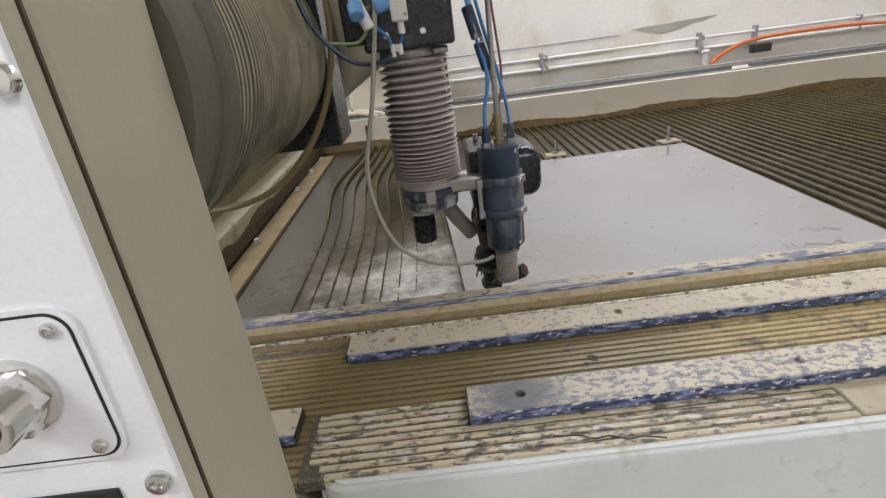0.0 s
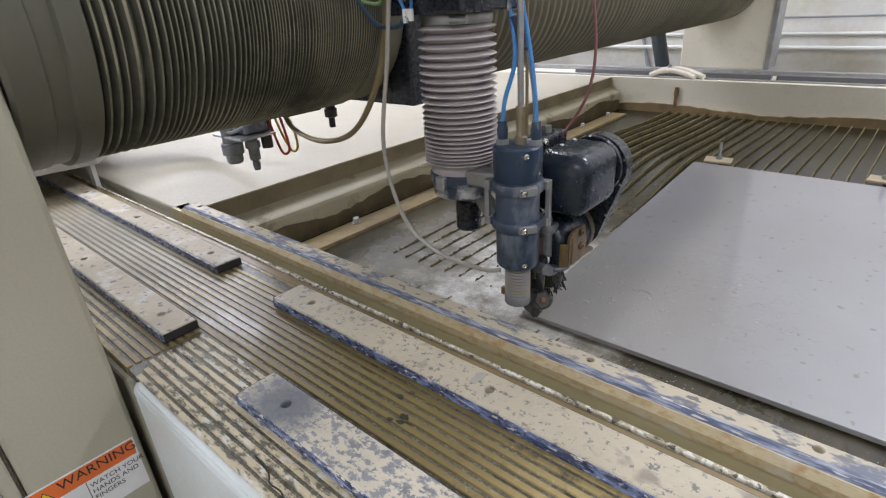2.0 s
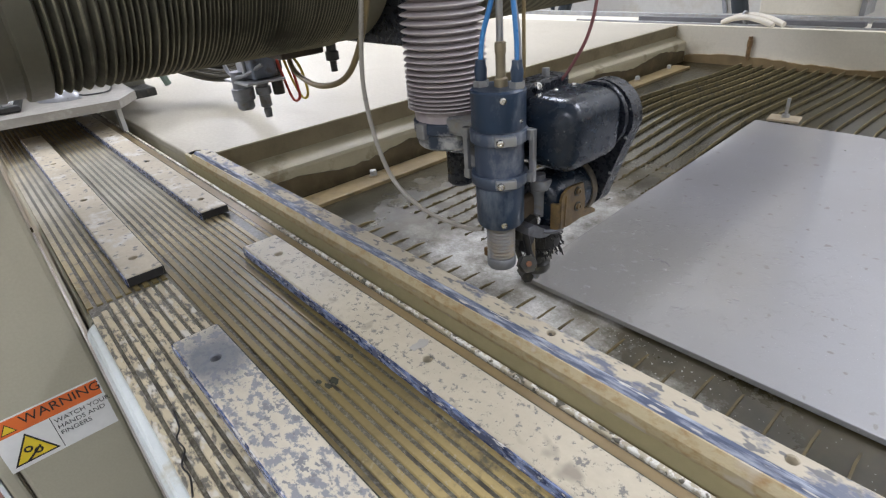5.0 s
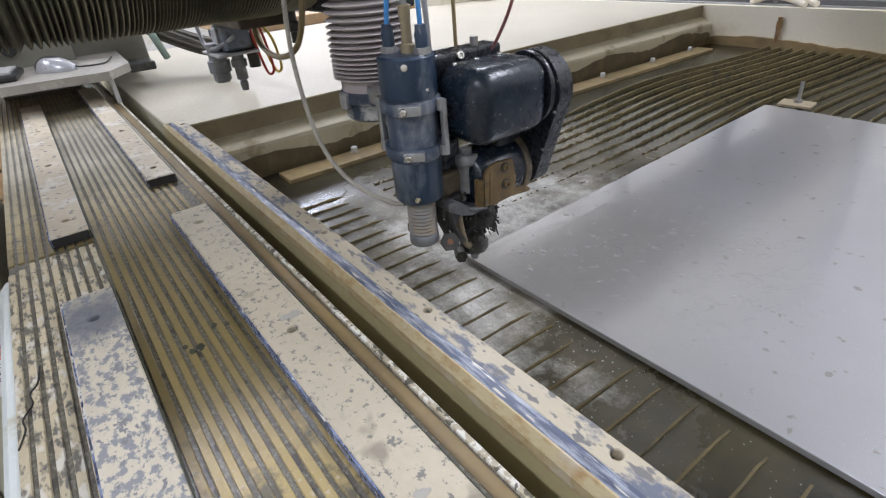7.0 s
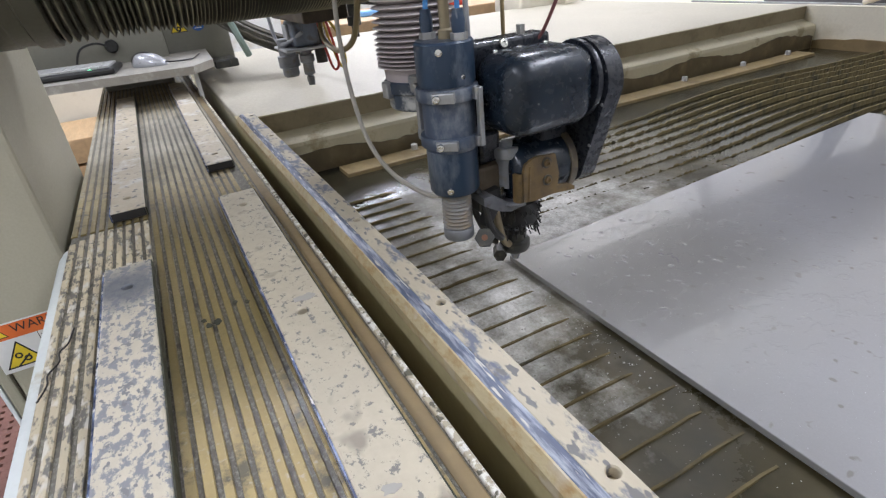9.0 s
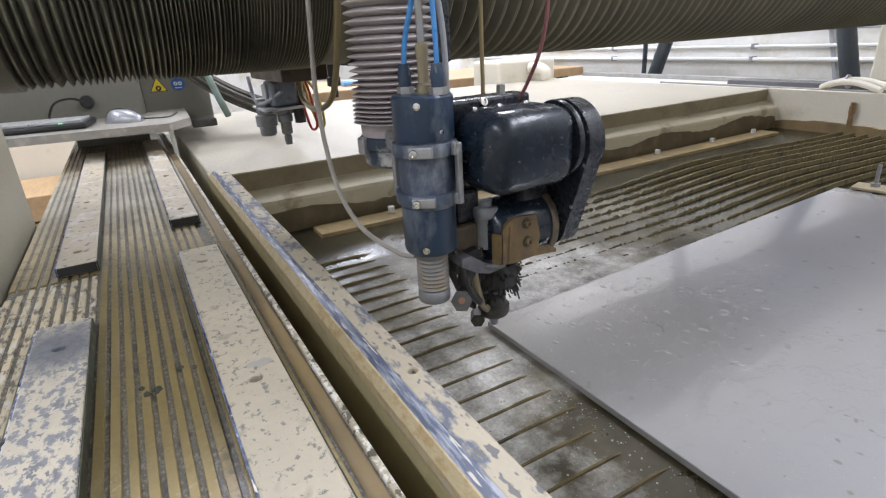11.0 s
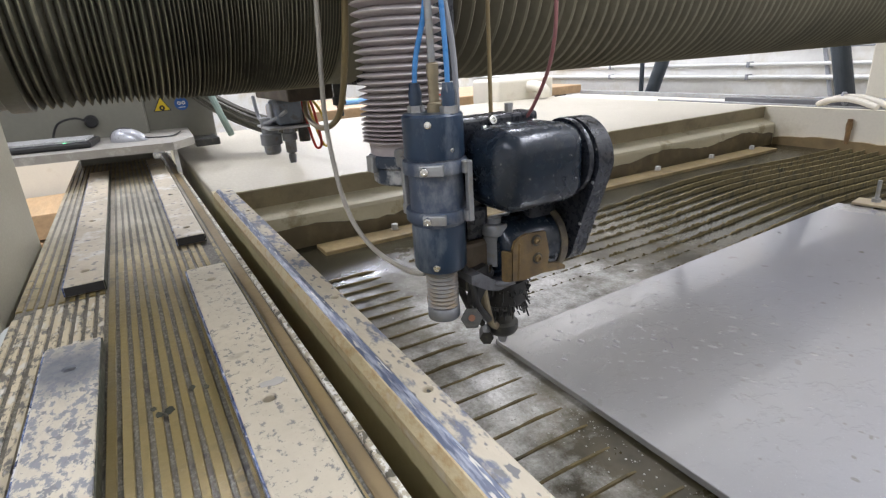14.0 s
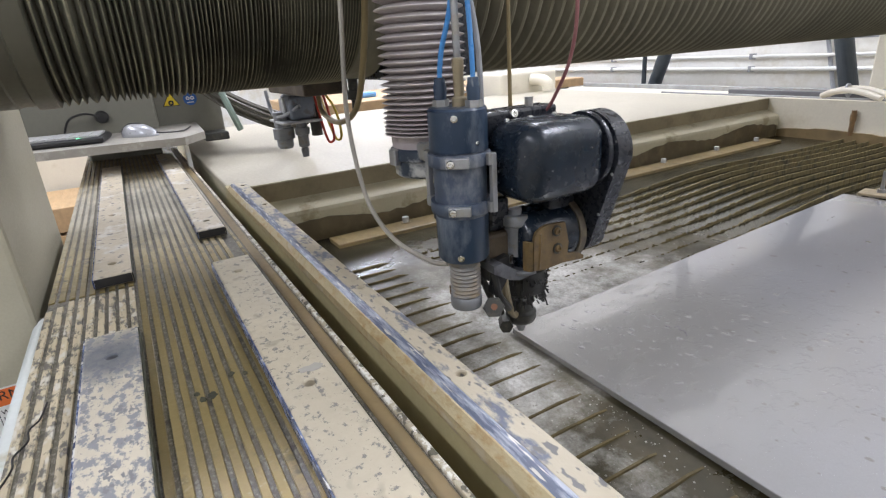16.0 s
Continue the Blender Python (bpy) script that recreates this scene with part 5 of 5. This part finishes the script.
part("round_sticker", lathe([(0.001, 0), (0.020, 0), (0.020, 0.001), (0.001, 0.001)], pose(-1.3595, 0.712, 1.096, 0, 90), 28), label_blue, console, "blue round sticker")
for gy in (0.7055, 0.7185):
    part("sticker_mark", lathe([(0.0025, 0), (0.0058, 0), (0.0058, 0.0006), (0.0025, 0.0006)], pose(-1.3585, gy, 1.098, 0, 90), 16, closed=False), label_white, console)
part("sticker_mark", box(-1.3585, -1.358, 0.702, 0.722, 1.084, 1.0865), label_white, console)

desk = thing("desk_shelf", (-1.2, 0.4, 1.0), "grey dusty desk shelf fixed to the console", "desk shelf")
bm = bmesh.new()
outline = [(-1.065, -0.05), (-0.968, 0.640), (-1.06, 0.70), (-1.36, 0.715), (-1.36, 0.604), (-1.298, 0.604), (-1.298, -0.05)]
lo, hi = [bm.verts.new((x, y, 1.002)) for x, y in outline], [bm.verts.new((x, y, 1.022)) for x, y in outline]
for k in range(len(outline)):
    bm.faces.new((lo[k], lo[(k + 1) % len(outline)], hi[(k + 1) % len(outline)], hi[k]))
bm.faces.new(lo[::-1]), bm.faces.new(hi)
bmesh.ops.recalc_face_normals(bm, faces=bm.faces)
part("shelf", bm, desk_grey, desk)
part("bracket", box(-1.06, -1.03, 0.640, 0.650, 0.90, 1.001, m=None), plastic_white, desk, "white bracket")

kb = thing("keyboard", (-1.15, 0.25, 1.022), "slim grey computer keyboard with a green light", "keyboard")
kbm = pose(-1.155, 0.255, 1.0225, 0, 0, -8)
part("case", box(-0.070, 0.070, -0.215, 0.215, 0, 0.016, 0.005, 2, m=kbm), plastic_black, kb)
keys = bmesh.new()
for r in range(5):
    for k in range(18):
        box(-0.056 + r * 0.0235, -0.037 + r * 0.0235, -0.203 + k * 0.0227, -0.183 + k * 0.0227, 0.016, 0.021, bm=keys, m=kbm)
tagged(part("keys", keys, key_grey, kb, "pale grey keycaps"), kind="stuff")
part("status_light", box(0.060, 0.064, 0.155, 0.163, 0.0155, 0.0168, m=kbm), led_green, kb, "small green light")

mouse = thing("computer_mouse", (-1.12, 0.54, 1.022), "silver and black computer mouse", "computer mouse")
bm = bmesh.new()
bmesh.ops.create_uvsphere(bm, u_segments=24, v_segments=14, radius=1)
mm = pose(-1.125, 0.545, 1.0225, 0, 0, 50)
for v in bm.verts:
    x, y, z = v.co
    v.co = mm @ Vector((x * 0.054, y * 0.030 * (1 - 0.12 * x * x), max(z, -0.05) * 0.034 * (1 - 0.25 * x)))
part("shell", bm, mouse_silver, mouse, "silver shell", True)
bm = bmesh.new()
bmesh.ops.create_uvsphere(bm, u_segments=20, v_segments=12, radius=1)
for v in bm.verts:
    x, y, z = v.co
    v.co = mm @ Vector((-0.012 + x * 0.044, y * 0.020, 0.006 + max(z, 0) * 0.0305))
part("top_panel", bm, plastic_black, mouse, "black top", True)
part("cable", tube([mm @ Vector((0.052, 0, 0.008)), (-1.07, 0.60, 1.03), (-1.10, 0.65, 1.026), (-1.20, 0.68, 1.026)], 0.002), plastic_black, mouse)

coil = thing("cable_bundle", (-1.25, 0.84, 1.0), "bundle of grey cables hanging beside the console", "cables")
rc = random.Random(7)
for k in range(34):
    o = Vector((rc.uniform(-0.05, 0.05), rc.uniform(-0.012, 0.012), rc.uniform(-0.025, 0.025)))
    part("cable", tube([o + Vector(p) for p in ((-1.32, 0.72, 1.17), (-1.28, 0.79, 1.10), (-1.22, 0.87, 1.045), (-1.14, 0.94, 1.015), (-1.05, 0.98, 1.03), (-0.95, 0.98, 1.12), (-0.90, 0.98, 1.20))], 0.0038, 8, 6), cable_dark, coil)
part("junction_box", box(-1.30, -1.20, 0.715, 0.785, 0.975, 0.998, 0.004), nut_mat, coil, "dark junction box")
part("green_hose", tube([(-1.20, 0.82, 1.0), (-1.19, 0.80, 1.06), (-1.22, 0.78, 1.14)], 0.010), hose_green, coil, "grey-green hose")

# ---- floor, mat and cables by the column ----
fm = thing("floor_mat", (-1.5, 0.0, 0), "red-brown perforated rubber floor mat", "floor mat")
part("sheet", box(-1.8, -0.6, -0.55, 0.34, 0.001, 0.008), mat_dark, fm)
lattice = bmesh.new()
for k in range(36):
    x = -1.8 + k * 0.034
    box(x - 0.0105, x + 0.0105, -0.55, 0.34, 0.0085, 0.022, bm=lattice)
for k in range(27):
    y = -0.55 + k * 0.034
    box(-1.8, -0.6, y - 0.0105, y + 0.0105, 0.0087, 0.0215, bm=lattice)
tagged(part("lattice", lattice, mat_red, fm, "red-brown lattice"), kind="stuff")
pipe = thing("floor_cable", (-2.2, 0.0, 0.01), "grey cable coiled on the floor", "cable")
part("loop", tube([(-2.6, 0.3, 0.02), (-2.25, 0.16, 0.02), (-2.05, 0.02, 0.02), (-2.1, -0.12, 0.02), (-2.35, -0.12, 0.02), (-2.5, 0.05, 0.02), (-2.3, 0.2, 0.03), (-2.0, 0.1, 0.03)], 0.012), plastic_grey, pipe)
box_w = thing("wooden_crate", (-2.6, 0.1, 0), "low wooden crate on the floor", "crate")
for k in range(4):
    part("board", box(-3.2, -2.65, -0.5, 0.36, 0.02 + k * 0.14, 0.145 + k * 0.14, 0.004), wood, box_w)

cab = thing("storage_cabinet", (-3.5, 0.1, 0), "cream painted low storage cabinet behind the crate", "cabinet")
part("body", box(-3.75, -3.25, -1.2, 0.62, 0.04, 1.35, 0.006), cream, cab)
part("plinth", box(-3.73, -3.28, -1.18, 0.60, 0.0, 0.04), dark_skirt, cab)
rnd = random.Random(77)
for ox, oy, orad in ((0.148, 0.526, 0.0042), (0.150, 0.518, 0.0034), (0.124, 0.545, 0.0030), (0.130, 0.556, 0.0024), (0.139, 0.515, 0.0026)):
    edge = [orad * rnd.uniform(0.7, 1.15) for k in range(14)]
    bm = bmesh.new()
    ring_lo, ring_hi = [[bm.verts.new((ox + 1.5 * e * s * math.cos(k * math.tau / 14), oy + e * s * math.sin(k * math.tau / 14), z)) for k, e in enumerate(edge)] for s, z in ((1.0, 0.9349), (0.85, 0.9353))]
    for k in range(14):
        bm.faces.new((ring_lo[k], ring_lo[(k + 1) % 14], ring_hi[(k + 1) % 14], ring_hi[k]))
    bm.faces.new(ring_hi)
    part("grease_blot", bm, slime, cover, "dark blot of grit")
crack = part("crack", tube([(0.075, 0.405, 0.9352), (0.100, 0.402, 0.9352), (0.112, 0.396, 0.9352), (0.128, 0.397, 0.9352), (0.143, 0.390, 0.9352), (0.158, 0.391, 0.9352), (0.178, 0.386, 0.9352)], 0.0008, 6), plastic_black, bed, "black jagged crack in the casing")

# ---- bench, box and far items ----
bench = thing("work_bench", (-2.6, 2.2, 0), "wooden-topped work bench with clutter", "bench")
part("top", box(-3.1, -2.25, 1.35, 3.3, 0.90, 0.955, 0.006), wood, bench, "light wooden top")
for bx in (-3.0, -2.35):
    for by in (1.45, 3.2):
        part("leg", box(bx - 0.03, bx + 0.03, by - 0.03, by + 0.03, 0, 0.90, 0.004), dark_blue_steel, bench)
wb = thing("white_equipment_box", (-1.88, 2.52, 0.935), "cream equipment box with a pipe elbow", "equipment box")
part("body", box(-2.16, -1.90, 2.34, 2.74, 0.80, 1.050, 0.02, 3), cream, wb, "", True)
part("elbow", tube([(-1.90, 2.56, 1.0), (-1.84, 2.57, 1.0), (-1.80, 2.58, 0.98), (-1.795, 2.585, 0.945)], 0.032, 18), cream, wb, "cream pipe elbow", True)
for tx, ty, mt, nm, lb in ((-2.42, 2.2, red_wire, "red_tool", "small red tool on the bench"), (-2.5, 1.75, light_blue, "blue_item", "small blue item on the bench")):
    o = thing(nm, (tx, ty, 0.955), lb, "tool")
    part("body", box(tx - 0.04, tx + 0.04, ty - 0.09, ty + 0.09, 0.955, 0.985, 0.01), mt, o)
rag = tagged(part("rag", lathe([(0.002, 0), (0.09, 0.0), (0.08, 0.03), (0.05, 0.05), (0.03, 0.04), (0.002, 0.055)], pose(-2.4, 1.98, 0.955), 9), plastic_white, None, "", True), "crumpled white rag on the bench", "rag")

for foot_x, py, slope, r in ((-0.363, 3.24, -0.263, 0.036), (-1.970, 3.28, 0.350, 0.038)):
    p = thing("steel_post", (foot_x, py, 0), "dark steel post leaning by the wall", "post", "posts by the wall")
    part("shaft", rod((foot_x, py, 0.0), (foot_x + slope * 2.6, py, 2.6), r, 24), dark_blue_steel, p)
    part("foot", box(foot_x - 0.08, foot_x + 0.08, py - 0.07, py + 0.07, 0, 0.012), dark_blue_steel, p)
brace = thing("thin_post", (-1.82, 3.40, 0), "thin dark upright post by the wall", "post")
part("shaft", rod((-1.82, 3.40, 0.0), (-1.84, 3.40, 2.2), 0.014, 14), dark_blue_steel, brace)
part("foot", box(-1.86, -1.78, 3.36, 3.44, 0, 0.01), dark_blue_steel, brace)
thin = thing("wall_conduit", (-0.8, NORTH, 1.0), "thin grey vertical conduit on the wall", "conduit")
part("pipe", rod((-0.72, NORTH - 0.02, 0.6), (-1.36, NORTH - 0.02, 3.0), 0.010), plastic_grey, thin)

# wall pipes
for z, r, mt, lb in ((1.052, 0.009, plastic_white, "white painted wall pipe"), (0.988, 0.011, plastic_white, "white painted wall pipe"), (1.128, 0.005, plastic_grey, "thin grey wall cable")):
    p = thing("wall_pipe", (0.5, NORTH - 0.03, z), lb, "pipe", "pipes along the wall")
    part("pipe", rod((-4.0, NORTH - 0.03, z), (3.2 if r > 0.008 else 1.2, NORTH - 0.03, z), r, 14), mt, p)
    if r > 0.008:
        for k in range(7):
            bx = -2.2 + 0.98 * k
            part("bracket", box(bx - 0.008, bx + 0.008, NORTH - 0.044, NORTH, z - 0.015, z + 0.015, 0.002), plastic_grey, p)
for bx in (0.71, 1.70, 2.05):
    b = thing("pipe_clip", (bx, NORTH - 0.02, 1.0), "grey vertical pipe clip on the wall", "clip", "clips on the wall")
    part("strap", box(bx - 0.009, bx + 0.009, NORTH - 0.046, NORTH, 0.96, 1.085, 0.002), plastic_grey, b)
peel = tagged(part("peeling_patch", extrude_y([(1.29, 1.150), (1.36, 1.157), (1.50, 1.160), (1.66, 1.168), (1.82, 1.174), (1.74, 1.155), (1.66, 1.146), (1.62, 1.128), (1.54, 1.112), (1.47, 1.104), (1.42, 1.118), (1.34, 1.138)], NORTH - 0.003, NORTH), peel_mat), "peeling grey patch of wall paint", "wall patch", kind="structure")
oh = thing("orange_hose", (2.3, 3.3, 1.0), "orange air hose by the wall", "hose")
part("hose", tube([(1.72, 3.40, 0.90), (1.80, 3.42, 0.95), (1.95, 3.44, 1.00), (2.2, 3.44, 1.02), (2.6, 3.44, 1.02), (2.9, 3.44, 1.0)], 0.010), orange, oh)
part("coupling", box(1.96, 2.08, 3.38, 3.42, 0.935, 0.985, 0.006), nut_mat, oh)
dp = thing("drain_pipe", (1.69, 3.45, 0.9), "white vertical pipe stub with a cap", "pipe")
part("pipe", rod((1.705, 3.44, 0.0), (1.705, 3.44, 0.965), 0.016), plastic_white, dp)
part("cap", rod((1.705, 3.44, 0.965), (1.705, 3.44, 0.985), 0.024, 16, bevel=0.004), plastic_white, dp)

hc = thing("cream_hose", (-0.36, 2.75, 0.935), "short looped cream hose lying on the far rim", "hose")
part("loop", tube([(-0.49, 2.78, 0.942), (-0.45, 2.765, 0.958), (-0.39, 2.755, 0.966), (-0.33, 2.74, 0.958), (-0.28, 2.725, 0.944)], 0.0105, 12), hose_cream, hc)
part("loop", tube([(-0.49, 2.81, 0.942), (-0.43, 2.80, 0.966), (-0.36, 2.785, 0.970), (-0.30, 2.765, 0.960), (-0.25, 2.745, 0.945)], 0.0105, 12), hose_cream, hc)
part("tie", lathe([(0.016, 0), (0.024, 0), (0.024, 0.006), (0.016, 0.006)], pose(-0.41, 2.782, 0.964, 0, 80), 14, closed=False), plastic_grey, hc)
pg = thing("wall_peg", (-0.342, 2.705, 0.86), "small steel peg on the far tank wall", "peg")
part("peg", rod((-0.342, 2.704, 0.82), (-0.342, 2.704, 0.905), 0.008, 10), rust, pg)
part("collar", rod((-0.342, 2.704, 0.868), (-0.342, 2.704, 0.892), 0.0105, 8), rust, pg)
rs = random.Random(21)
bank = [(-0.594, 0.70)] + [(-0.594 + 3.174 * k / 120, 0.822 + 0.010 * math.sin(k * 0.21) + rs.uniform(-0.003, 0.003)) for k in range(121)] + [(2.58, 0.70)]
silt_bank = tagged(part("silt_bank", extrude_y(bank, 2.702, 2.7145), silt_brown), "brown silt line on the far tank wall", "silt", kind="structure")
